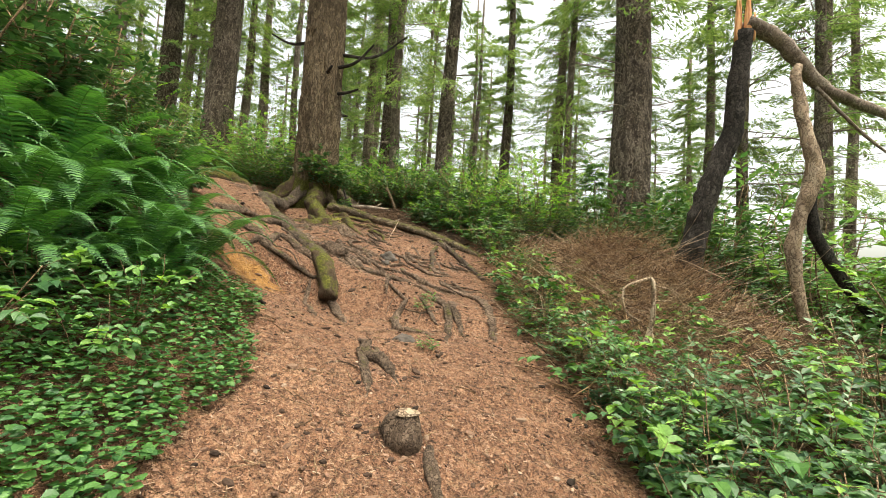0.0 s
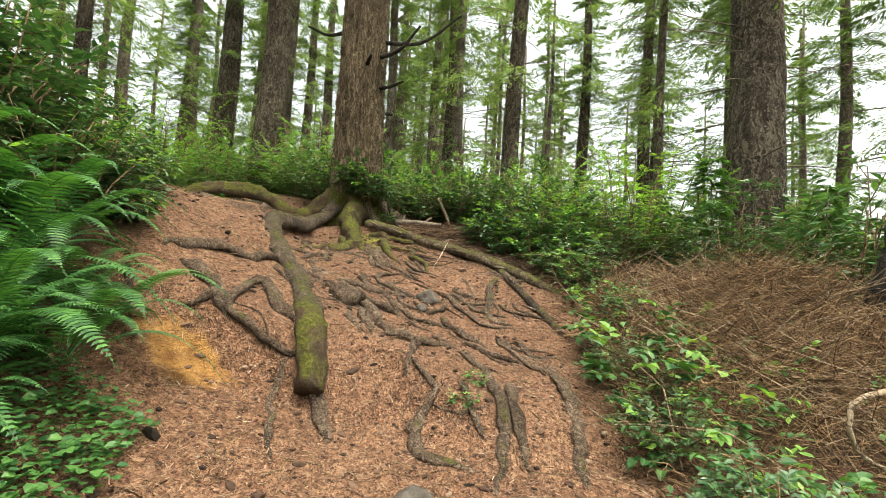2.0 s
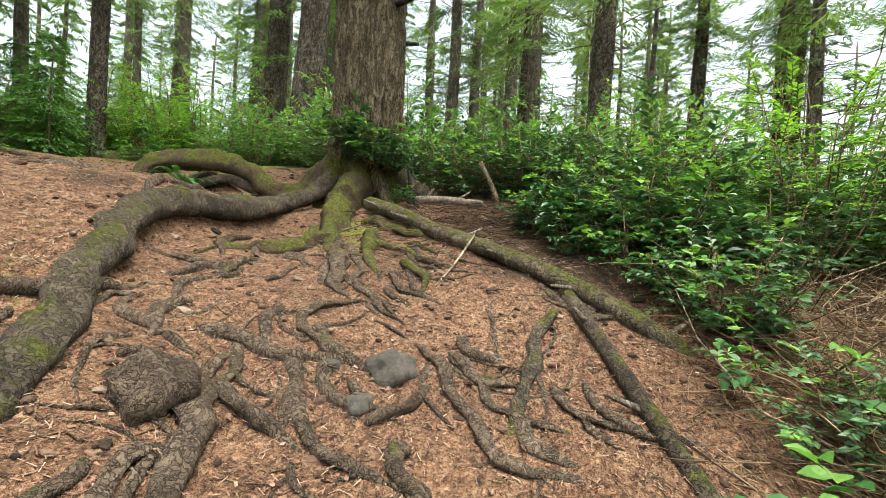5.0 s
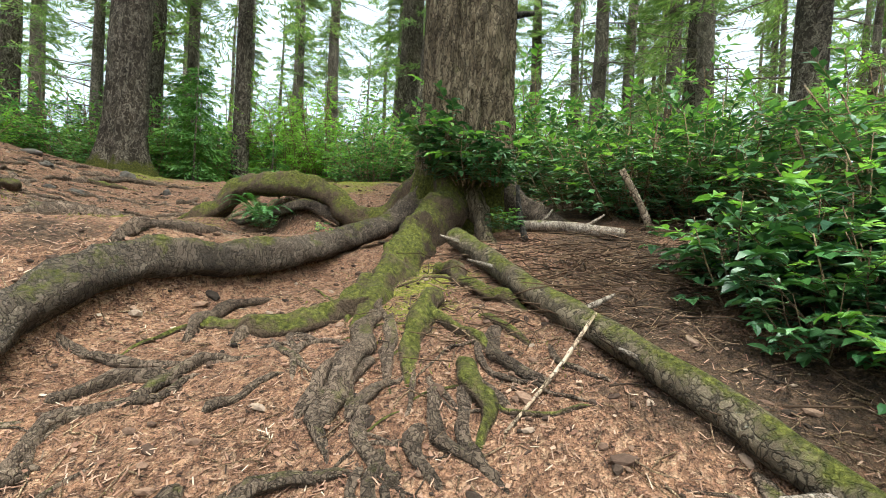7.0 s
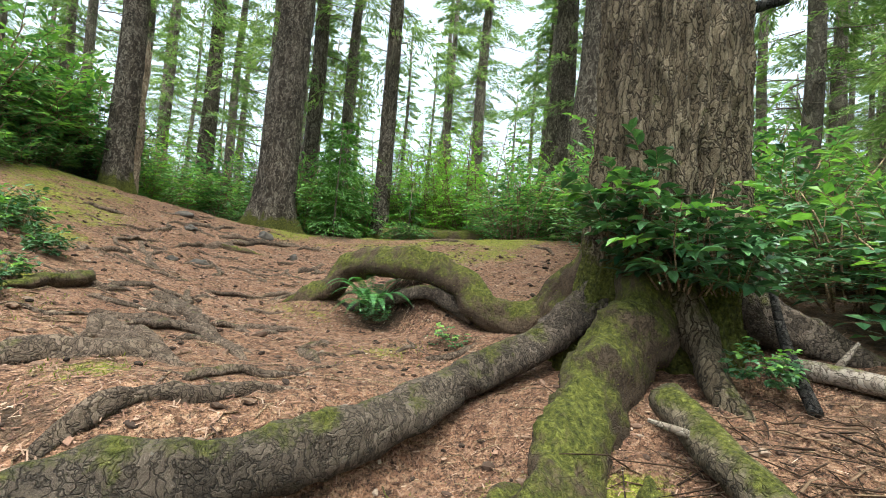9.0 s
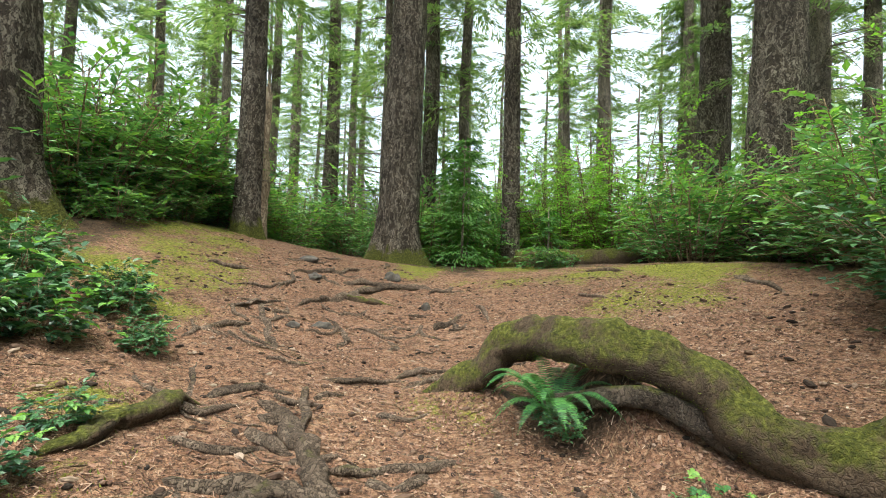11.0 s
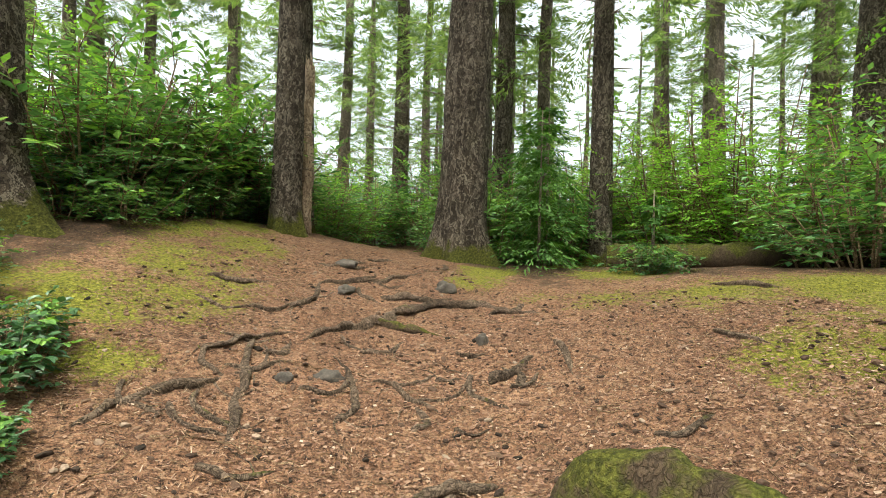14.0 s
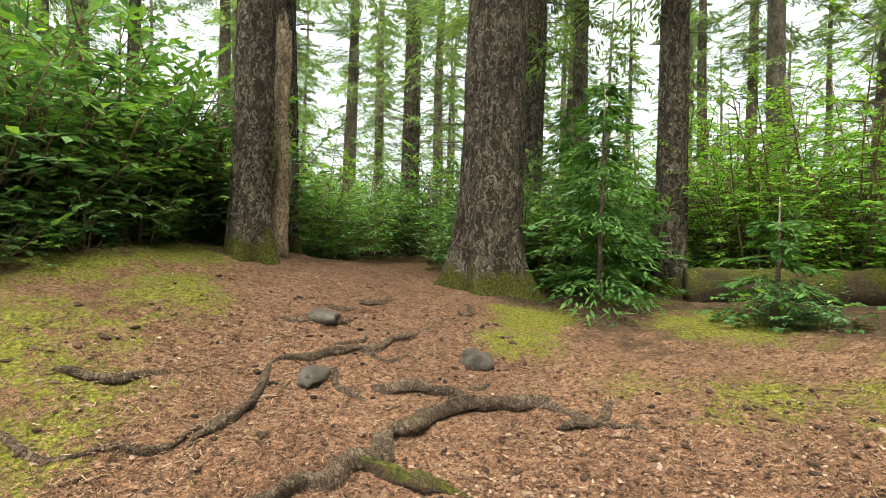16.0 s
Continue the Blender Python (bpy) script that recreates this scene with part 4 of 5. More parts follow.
def fallen_log(points, r, mat, label, stubs=0, seed=0):
    base = new("fallen_log")
    base.location = points[0]
    o = Vector(points[0])
    line = spline([Vector(p) - o for p in points], 0.08)
    n = len(line)
    part("log", mesh_of("log", *tube(line, [r * (1.05 - 0.25 * i / n) for i in range(n)], 16, 0.18, 1.0, seed), mat), base)
    rr = random.Random(seed)
    for k in range(stubs):
        p = line[int(n * (k + 0.6) / (stubs + 0.4)) % n]
        d = Vector((rr.uniform(-1, 1), rr.uniform(-1, 1), rr.uniform(-0.1, 0.8))).normalized()
        part("branch_stub", mesh_of("branch_stub", *tube([p, p + d * (r + 0.06), p + d * (r + 0.16)], [0.02, 0.016, 0.008], 6), DEADWOOD), base)
    return tagged(base, label, "log")


fallen_log(at_ground((-2.45, 9.75, 0.1), (-1.9, 9.35, 0.08), (-1.3, 9.0, 0.07), (-0.85, 8.77, 0.07), (-0.45, 8.55, 0.06), (-0.1, 8.35, 0.05), (0.25, 8.15, 0.02), (0.55, 7.93, -0.04), (0.8, 7.75, -0.14)), 0.075, LOG_BARK, "thin mossy log lying down the slope beside the tree", 6, 4)
fallen_log(at_ground((-2.35, 10.6, 0.04), (-1.9, 10.5, 0.06), (-1.3, 10.4, 0.06)), 0.05, DEADWOOD, "short lichen-spotted log in the brown debris", 2, 5)
fallen_log(at_ground((-11.9, 13.1, 0.16), (-11.2, 14.4, 0.18), (-10.4, 15.8, 0.18), (-9.6, 17.2, 0.16)), 0.26, MOSSY, "long rotting log thick with moss", 3, 6)
fallen_log(at_ground((-0.1, 8.3, 0.03), (0.25, 7.6, 0.03), (0.6, 6.9, 0.0)), 0.05, ROOT_MOSS, "thin mossy branch in the shrub edge", 2, 7)


def stone(x, y, sx, sy, sz, seed, mat=None, name="stone", label="weathered grey stone bedded in needles", cat="stone"):
    bm = bmesh.new()
    bmesh.ops.create_icosphere(bm, subdivisions=3, radius=1)
    for v in bm.verts:
        v.co *= 1 + 0.4 * noise.noise(v.co * 1.3 + Vector((seed, 0, 0))) + 0.25 * noise.noise(v.co * 3.1 + Vector((0, seed, 0))) + 0.08 * noise.noise(v.co * 8)
        v.co = Vector((v.co.x * sx, v.co.y * sy, v.co.z * sz))
    me = bpy.data.meshes.new(name)
    bm.to_mesh(me)
    bm.free()
    me.materials.append(mat or STONE)
    me.polygons.foreach_set("use_smooth", [True] * len(me.polygons))
    ob = new(name, me)
    ob.matrix_basis = pose(x, y, gz(x, y) + sz * 0.1, 0, 0, seed * 50)
    return tagged(ob, label, cat)


for i, (x, y, a, b, c) in enumerate(((-0.86, 7.18, 0.14, 0.12, 0.1), (-0.85, 6.86, 0.08, 0.06, 0.05), (-1.13, 7.04, 0.055, 0.04, 0.03), (-7.54, 8.2, 0.08, 0.06, 0.04), (-7.65, 8.5, 0.11, 0.08, 0.06), (-0.32, 4.32, 0.08, 0.1, 0.05), (-9.48, 8.57, 0.17, 0.1, 0.06), (-10.4, 8.53, 0.2, 0.12, 0.06), (-9.8, 9.75, 0.13, 0.12, 0.1), (-8.2, 9.8, 0.06, 0.06, 0.08))):
    stone(x, y, a, b, c, i + 1)
stone(-1.5, 6.36, 0.19, 0.16, 0.13, 21, ROOT_BARK, "root_burl", "large grey knotted root burl in the path", "tree root")


def knob_stump(x, y, r, h):
    """A worn stump knob with a scuffed pale top and a short root."""
    base = new("stump")
    base.location = (x, y, gz(x, y))
    line = [Vector((0.003 * k, 0, -0.06 + (h + 0.06) * k / 9)) for k in range(10)]
    part("bole", mesh_of("bole", *tube(line, [r * f for f in (0.95, 1.02, 1.08, 1.1, 1.12, 1.1, 1.05, 0.96, 0.8, 0.5)], 26, 0.25, 1.0, 3.0, 0.05), ROOT_BARK), base)
    cap = [Vector((0.027, 0, h - 0.012 + 0.009 * k)) for k in range(4)]
    part("scuffed_top", mesh_of("scuffed_top", *tube(cap, [r * 0.66, r * 0.55, r * 0.4, r * 0.12], 20, 0.45, 1.0, 5.0), BARK_PALE), base, "pale bark-stripped top")
    return tagged(base, "small worn stump knob with a scuffed pale top", "stump")


knob_stump(-0.19, 2.7, 0.105, 0.16)


def snag(x, y, r, h, mat, label):
    """A broken-off dead stem, ragged at its top."""
    base = new("broken_snag")
    base.location = (x, y, gz(x, y))
    line = [Vector((0.03 * math.sin(k * 0.9), 0.02 * math.cos(k), -0.1 + (h + 0.1) * k / 14)) for k in range(15)]
    part("stem", mesh_of("stem", *tube(line, [r * (1.15 - 0.02 * k) for k in range(15)], 16, 0.35, 1.0, x, 0.1), mat), base)
    for k in range(5):
        a = k * 1.3
        p = Vector((math.cos(a) * r * 0.5, math.sin(a) * r * 0.5, h - 0.08))
        part("splinter", mesh_of("splinter", *tube([p, p + Vector((0, 0, 0.15)), p + Vector((0.01, 0, 0.2 + 0.08 * (k % 3)))], [r * 0.4, r * 0.25, 0.006], 6), mat), base)
    return tagged(base, label, "stump")


snag(-12.55, 7.78, 0.1, 2.9, BARK_PALE, "pale barkless snag leaning beside a living trunk")
snag(-13.1, 6.75, 0.13, 1.5, RED_ROT, "short reddish rotten stump among the shrubs")


# ---- undergrowth ----
def leaf(soup, p, way, up, length, width, fold=0.2, curl=0.15):
    """An oval leaf folded along its rib."""
    way = way.normalized()
    s = way.cross(up)
    s = s.normalized() if s.length > 0.01 else Vector((1, 0, 0))
    u = s.cross(way)
    a = p + way * length * 0.3 + s * width * 0.46 + u * fold * width
    b = p + way * length * 0.7 + s * width * 0.4 + u * (fold * width - curl * length * 0.3)
    c = p + way * length - u * curl * length
    d = p + way * length * 0.7 - s * width * 0.4 + u * (fold * width - curl * length * 0.3)
    e = p + way * length * 0.3 - s * width * 0.46 + u * fold * width
    m = p + way * length * 0.5 - u * curl * length * 0.12
    soup.add([p, a, b, c, d, e, m], [(0, 6, 1), (1, 6, 2), (2, 6, 3), (0, 5, 6), (5, 4, 6), (4, 3, 6)])


def small_leaf(soup, p, way, up, length, width, fold=0.2, curl=0.15):
    """A small leaf of two faces, bent along its rib."""
    way = way.normalized()
    s = way.cross(up)
    s = s.normalized() if s.length > 0.01 else Vector((1, 0, 0))
    u = s.cross(way) * width * fold
    soup.add([p, p + way * length * 0.45 + s * width * 0.5 + u, p + way * length, p + way * length * 0.45 - s * width * 0.5 + u], [(0, 1, 2), (0, 2, 3)])


def bush_kind(name, height, spread, stems, branches, leaves_on, size, aspect, seed, mat, young, label, tip=0.3, level=0.25, broad=False, cat="shrub"):
    """A shrub of branching stems whose side twigs carry flat sprays of leaves; base at the origin."""
    rnd = random.Random(seed)
    wood, leaves, tips = Soup(), Soup(), Soup()
    put = leaf if broad else small_leaf
    for i in range(stems):
        yaw, out = 2.4 * i + rnd.uniform(-0.4, 0.4), spread * math.sqrt((i + 0.5) / stems)
        h = height * rnd.uniform(0.6, 1.08) * (1 - 0.45 * (out / spread) ** 2)
        d = Vector((math.cos(yaw), math.sin(yaw), 0))
        foot = d * out * 0.3
        line = spline([foot + Vector((0, 0, -0.06)), foot + d * out * 0.3 + Vector((rnd.uniform(-0.06, 0.06), rnd.uniform(-0.06, 0.06), h * 0.5)), foot + d * out * 0.62 + Vector((0, 0, h))], 0.2)
        n = len(line)
        r = 0.005 + 0.004 * height
        wood.add(*tube(line, [r * (1 - 0.7 * k / n) for k in range(n)], 4))
        for j in range(branches):
            t = 0.12 + 0.88 * (j + rnd.random()) / branches
            k = min(int(t * (n - 1)), n - 2)
            q = line[k].lerp(line[k + 1], min(1, t * (n - 1) - k))
            a = yaw + rnd.gauss(0, 1.1)
            way = Vector((math.cos(a), math.sin(a), level * rnd.uniform(-0.6, 1.4) + (0.8 if t > 0.93 else 0)))
            ln = spread * rnd.uniform(0.3, 0.62) * (1.15 - 0.5 * t)
            end = q + way * ln
            wood.add(*tube([q, q.lerp(end, 0.55) + Vector((0, 0, 0.04 * ln)), end], [r * 0.4, r * 0.28, r * 0.12], 3))
            fresh = t > 0.5 and rnd.random() < tip
            s = Vector((-way.y, way.x, 0)).normalized()
            for m in range(leaves_on):
                u = 0.15 + 0.85 * (m + rnd.random() * 0.6) / leaves_on
                p = q.lerp(end, u) + Vector((0, 0, 0.04 * ln * math.sin(3.1 * u)))
                side = (1 if m % 2 else -1)
                out_way = s * side * rnd.uniform(0.5, 1.1) + way * rnd.uniform(0.3, 0.9) + Vector((0, 0, rnd.uniform(-0.45, 0.25)))
                up = Vector((rnd.uniform(-0.4, 0.4), rnd.uniform(-0.4, 0.4), 1))
                z = size * rnd.uniform(0.65, 1.2)
                put(tips if fresh and u > 0.35 else leaves, p, out_way, up, z, z * aspect, rnd.uniform(0.05, 0.3), rnd.uniform(0.0, 0.3))
    ob = new(name)
    tagged(part("stem_mass", wood.mesh("stem_mass", TWIG), ob), kind="stuff")
    tagged(part("foliage", leaves.mesh("foliage", mat, False), ob), kind="stuff")
    if tips.count:
        tagged(part("young_foliage", tips.mesh("young_foliage", young, False), ob), kind="stuff")
    return tagged(ob, label, cat, "undergrowth")


def place_all(kinds, places, seed):
    """Sets the shrubs at their places in the plan: x, y, size, and copies the rest."""
    rr = random.Random(seed)
    used = set()
    for i, (x, y, s, *up) in enumerate(places):
        k = i % len(kinds)
        m = pose(x, y, gz(x, y) + (up[0] if up else 0), rr.uniform(-6, 6), rr.uniform(-6, 6), rr.uniform(0, 360)) @ Matrix.Scale(s, 4)
        if k in used:
            copy_thing(kinds[k], m)
        else:
            kinds[k].matrix_basis = m
            used.add(k)


def scatter(seed, count, box, gap=0.0, size=(0.8, 1.2), keep=None):
    rr = random.Random(seed)
    out = []
    tries = 0
    while len(out) < count and tries < 20000:
        tries += 1
        x, y = rr.uniform(box[0], box[1]), rr.uniform(box[2], box[3])
        if path_gap_at(x, y) < 1.12 or (keep and not keep(x, y)):
            continue
        if any(math.hypot(x - a, y - b) < gap for a, b, _ in out):
            continue
        out.append((x, y, rr.uniform(*size)))
    return out


SALALS = [bush_kind("salal_shrub", 0.8, 0.62, 15, 8, 9, 0.07, 0.6, 100 + i, SALAL, SALAL_YOUNG, "dense salal shrub with glossy dark oval leaves", 0.22) for i in range(4)]
BROAD = [bush_kind("salal_shrub", 0.72, 0.55, 10, 6, 6, 0.13, 0.62, 170 + i, SALAL, SALAL_YOUNG, "salal shrub with large leathery green leaves", 0.22, 0.2, True) for i in range(3)]
place_all(BROAD, [(-2.62, 10.15, 0.82, 0.55), (-2.45, 10.3, 0.65, 0.5), (-2.9, 10.08, 0.75, 0.75), (-2.25, 10.2, 0.35, 0.1), (-7.1, 6.8, 0.75), (-7.35, 6.75, 0.6), (-6.85, 6.95, 0.6), (-6.2, 7.2, 0.5), (-6.4, 7.15, 0.4), (-0.4, 9.45, 0.95), (-0.1, 9.05, 0.8), (-0.6, 9.75, 0.75), (0.0, 9.6, 1.1), (-6.3, 6.45, 0.85), (-6.7, 6.3, 1.0), (-6.1, 6.7, 0.6), (-7.1, 6.15, 0.9), (-5.9, 6.35, 0.8), (-6.6, 5.9, 1.0), (-5.3, 6.4, 0.7), (-5.1, 7.15, 0.35), (-4.7, 7.1, 0.35), (0.15, 9.9, 0.95), (0.1, 9.3, 0.8), (0.5, 9.2, 0.9), (0.55, 8.6, 0.6), (0.9, 8.1, 0.6), (0.6, 9.8, 1.2), (1.1, 9.0, 1.1), (-0.3, 9.6, 0.7), (1.2, 5.6, 0.55), (1.3, 4.6, 0.6), (1.4, 3.6, 0.7), (1.55, 2.9, 0.75), (1.7, 2.2, 0.8), (2.3, 2.4, 0.9), (-2.3, 2.6, 0.6), (-2.6, 1.9, 0.7), (-3.0, 5.2, 0.8), (-3.6, 5.9, 0.9), (-10.8, 6.0, 0.75), (-11.3, 6.3, 0.75), (-11.8, 6.6, 0.65), (-10.3, 5.6, 0.8), (-12.4, 6.75, 0.65), (-8.3, 5.7, 0.6), (-4.98, 9.56, 0.38, 0.08), (-5.25, 9.62, 0.3, 0.06), (-10.6, 5.4, 0.9), (-12.9, 7.0, 0.6)], 8)
near_salal = [(-1.6, 11.7, 1.1), (-0.9, 11.3, 1.2), (-0.2, 10.7, 1.0), (0.15, 9.9, 1.0), (0.5, 9.2, 0.95), (0.4, 10.8, 1.5), (1.1, 10.2, 1.4), (1.5, 9.3, 1.1), (0.1, 9.2, 0.7), (0.85, 8.2, 0.7), (1.2, 7.3, 0.6), (1.05, 6.2, 0.5), (1.1, 5.2, 0.5), (1.3, 4.3, 0.6), (1.45, 3.4, 0.7), (1.6, 2.6, 0.8), (1.7, 1.9, 0.85), (2.2, 2.9, 0.85), (2.3, 2.0, 1.0), (2.9, 2.5, 1.1), (2.0, 3.7, 0.7), (3.2, 3.4, 1.1), (3.9, 4.3, 1.2), (3.0, 1.6, 1.1), (3.8, 2.6, 1.2)]
near_salal += [(-3.9, 12.3, 1.3), (-4.5, 12.6, 1.4), (-4.2, 13.2, 1.6), (-5.0, 13.6, 1.5), (-3.2, 13.5, 1.5), (-5.2, 5.8, 1.0), (-7.7, 6.0, 0.7), (-9.9, 12.6, 0.5), (-4.6, 6.35, 0.5), (-4.0, 6.1, 0.7), (-3.4, 5.6, 0.8), (-4.4, 5.4, 1.2), (-3.2, 4.9, 0.9), (-10.4, 3.9, 1.3), (-10.9, 4.6, 1.5), (-11.4, 5.2, 1.4), (-12.0, 5.6, 1.2), (-10.6, 5.1, 1.1), (-11.7, 4.3, 1.7), (-12.8, 5.4, 1.6), (-13.4, 6.2, 1.1)]
place_all(SALALS, near_salal + scatter(9, 46, (-3, 7, 9.7, 16), 0.5, (0.9, 1.45), lambda x, y: math.hypot(x + 3.1, y - 10.7) > 1.5 and y > 10.2 + max(0, -x) * 0.7) + scatter(10, 20, (-9, -6, 2.0, 4.6), 0.6, (1.0, 1.6)), 1)

SALAL_DARK = [bush_kind("salal_shrub", 0.95, 0.62, 15, 8, 8, 0.08, 0.58, 110 + i, SALAL, SALAL, "dark leafy salal shrub high on the shaded bank", 0.0, 0.15) for i in range(2)]
place_all(SALAL_DARK, scatter(13, 26, (-7.2, -4.1, 1.0, 5.0), 0.6, (1.0, 1.5)) + [(-4.0, 4.7, 1.1), (-3.6, 5.0, 0.9), (-4.2, 4.2, 1.2), (2.6, 9.4, 0.9), (3.4, 9.4, 1.2), (4.2, 9.7, 1.5), (2.0, 9.8, 0.9), (5.2, 8.8, 1.3), (3.7, 10.2, 1.6), (4.5, 10.5, 1.8), (5.2, 10.0, 1.7), (5.9, 9.4, 1.5), (4.9, 9.3, 1.5)], 7)

HEDGE = [bush_kind("evergreen_shrub", 1.6, 1.0, 17, 10, 9, 0.115, 0.48, 120 + i, EVERGREEN, SALAL_YOUNG, "tall evergreen shrub with dark glossy leaves at the wood's edge", 0.45, 0.3) for i in range(3)]
hedge = scatter(21, 34, (-22, -12.5, -2, 8.0), 0.9, (0.9, 1.45), lambda x, y: y < 7.6) + scatter(22, 40, (-21, -12.8, 11.3, 20), 0.9, (0.8, 1.2), lambda x, y: y > 11.3 and math.hypot(x + 12.6, y - 15.2) > 2.0) + scatter(23, 16, (-24, -18, 6, 13), 1.0, (1.0, 1.6))
hedge += scatter(24, 24, (-13, -2, 14.5, 21), 1.0, (0.8, 1.3)) + scatter(25, 20, (2, 12, 10, 22), 1.2, (1.0, 1.7)) + scatter(26, 16, (3, 11, 0, 9), 1.2, (0.9, 1.4), lambda x, y: y > 8 or x > y * 1.1)
hedge += [(-11.3, 5.6, 1.0), (-12.0, 6.0, 1.1), (-12.8, 6.3, 1.1), (-10.9, 5.2, 1.2), (-12.5, 5.2, 1.4), (-13.7, 4.8, 1.5), (-13.7, 6.5, 1.0), (-15.6, 8.0, 0.75), (-16.6, 7.5, 0.9), (-14.0, 11.3, 0.9), (-15.2, 11.0, 0.9), (-17.0, 10.8, 0.9), (-9.0, 18.3, 1.3)]
hedge += [(0.9, 11.2, 0.75), (1.7, 11.6, 0.85), (0.0, 11.9, 0.75), (-0.9, 12.5, 0.8), (2.6, 10.9, 0.75), (-1.8, 13.0, 0.8), (-5.6, 14.2, 1.0), (-6.6, 15.6, 1.2), (6.6, 8.2, 1.3), (7.4, 6.6, 1.3)]
place_all(HEDGE, hedge, 2)
SKIRTS = [bush_kind("evergreen_shrub", 0.62, 0.55, 12, 7, 8, 0.09, 0.52, 130 + i, EVERGREEN, SALAL_YOUNG, "low leafy evergreen shrub at the foot of taller ones", 0.3, 0.2) for i in range(2)]
place_all(SKIRTS, [(-10.9, 6.35, 0.9), (-11.5, 6.55, 1.0), (-12.2, 6.7, 0.8), (-12.9, 7.0, 0.8), (-13.5, 7.25, 0.8), (-10.2, 6.0, 1.0), (-11.2, 5.9, 1.2), (-12.4, 6.2, 1.2), (-9.9, 5.5, 0.9), (-13.1, 6.6, 1.2), (-15.0, 7.9, 0.9), (-14.3, 7.5, 0.9), (-15.8, 10.6, 0.9), (-14.6, 10.9, 0.8), (-13.4, 14.2, 0.9), (-12.6, 14.0, 0.7)], 12)

HUCKS = [bush_kind("huckleberry_bush", 2.1, 1.05, 15, 16, 16, 0.062, 0.55, 140 + i, HUCKLE, HUCKLE, "airy huckleberry bush with small bright green leaves", 0.2, 0.12) for i in range(2)]
place_all(HUCKS, [(-12.7, 15.8, 1.45), (-13.6, 15.4, 1.1), (-11.8, 16.6, 1.0), (-13.4, 16.9, 1.3), (-15.0, 16.2, 1.1), (-15.5, 14.6, 0.9), (-18.0, 19.0, 1.4), (-21.0, 15.5, 1.3), (-24.0, 18.0, 1.5), (-21.0, 3.5, 1.3), (-24.0, 7.0, 1.3), (-23.0, -1.0, 1.4), (-14.0, 22.0, 1.4), (-6.0, 24.0, 1.4), (-1.0, 19.0, 1.3), (4.0, 18.0, 1.3), (-7.0, 17.5, 1.2), (-10.8, 18.2, 1.2), (-16.4, 8.0, 0.9), (-17.6, 6.4, 1.1), (-17.0, 4.2, 1.2), (-13.4, 12.0, 0.8), (-18.5, 11.8, 1.1), (0.6, 13.5, 1.0), (2.6, 12.5, 1.0), (-7.6, 19.5, 1.3), (-12.0, 4.0, 1.0), (-12.5, 14.7, 1.2), (-11.7, 15.9, 1.25), (-13.1, 15.6, 1.5), (1.9, 10.0, 0.6), (0.7, 9.9, 0.55), (-14.2, 14.2, 1.15), (-10.6, 17.2, 1.2), (-15.8, 17.6, 1.4), (-14.6, 7.4, 0.6), (-13.6, 3.2, 1.1)], 3)


def fern_kind(seed, fronds, length, label):
    rnd = random.Random(seed)
    ob = new("sword_fern")
    for i in range(fronds):
        soup = Soup()
        yaw = 2 * math.pi * (i + rnd.random() * 0.7) / fronds
        d = Vector((math.cos(yaw), math.sin(yaw), 0))
        s = Vector((-d.y, d.x, 0))
        ln = length * rnd.uniform(0.7, 1.1)
        rise = rnd.uniform(0.7, 1.5)
        line = [d * ln * (0.08 + 0.8 * t) + Vector((0, 0, ln * (rise * t * 1.15 - (0.75 + 0.3 * rise) * t * t))) for t in [k / 42 for k in range(43)]]
        soup.add(*tube(line[::3], [0.005 * (1 - 0.06 * k) for k in range(len(line[::3]))], 3))
        for k in range(5, 43):
            t = k / 42
            w = ln * 0.1 * math.sin(math.pi * min(1, 0.12 + 0.93 * t)) ** 0.7 + 0.006
            along = (line[k] - line[k - 1]).normalized()
            up = s.cross(along) * -1
            for side in (-1, 1):
                tip = line[k] + s * side * w + along * w * 0.28 - Vector((0, 0, 0.12 * w))
                hw = along * ln * 0.0096
                mid = line[k].lerp(tip, 0.5) + Vector((0, 0, 0.006))
                soup.add([line[k] - hw * 0.7, mid - hw * 0.75, tip, mid + hw * 0.8, line[k] + hw * 0.9], [(0, 1, 2, 3, 4)])
        part("frond", soup.mesh("frond", FERN, False), ob)
    return tagged(ob, label, "fern", "ferns")


FERNS = [fern_kind(200 + i, 24 - 4 * i, 1.0, "green sword fern with long arching fronds on the bank") for i in range(2)]
place_all(FERNS, [(-2.3, 3.75, 0.85), (-2.75, 3.3, 1.0), (-2.35, 3.0, 0.7), (-3.2, 3.8, 1.1), (-2.95, 2.5, 1.0), (-3.6, 2.9, 1.25), (-2.45, 4.35, 0.7), (-3.4, 1.9, 1.0), (-2.15, 1.75, 0.5), (-2.9, 4.6, 0.85), (-3.9, 4.0, 1.3), (1.95, 3.3, 0.5), (-5.15, 9.62, 0.6, 0.14), (-2.15, 4.05, 0.85), (-2.6, 2.8, 1.0), (-3.0, 3.3, 1.15), (-3.3, 4.4, 1.1), (-2.7, 4.1, 1.0), (-3.8, 3.4, 1.2), (-2.2, 3.4, 0.75), (-2.0, 3.4, 0.55), (-4.3, 3.0, 1.2), (-1.85, 1.3, 0.4)], 4)

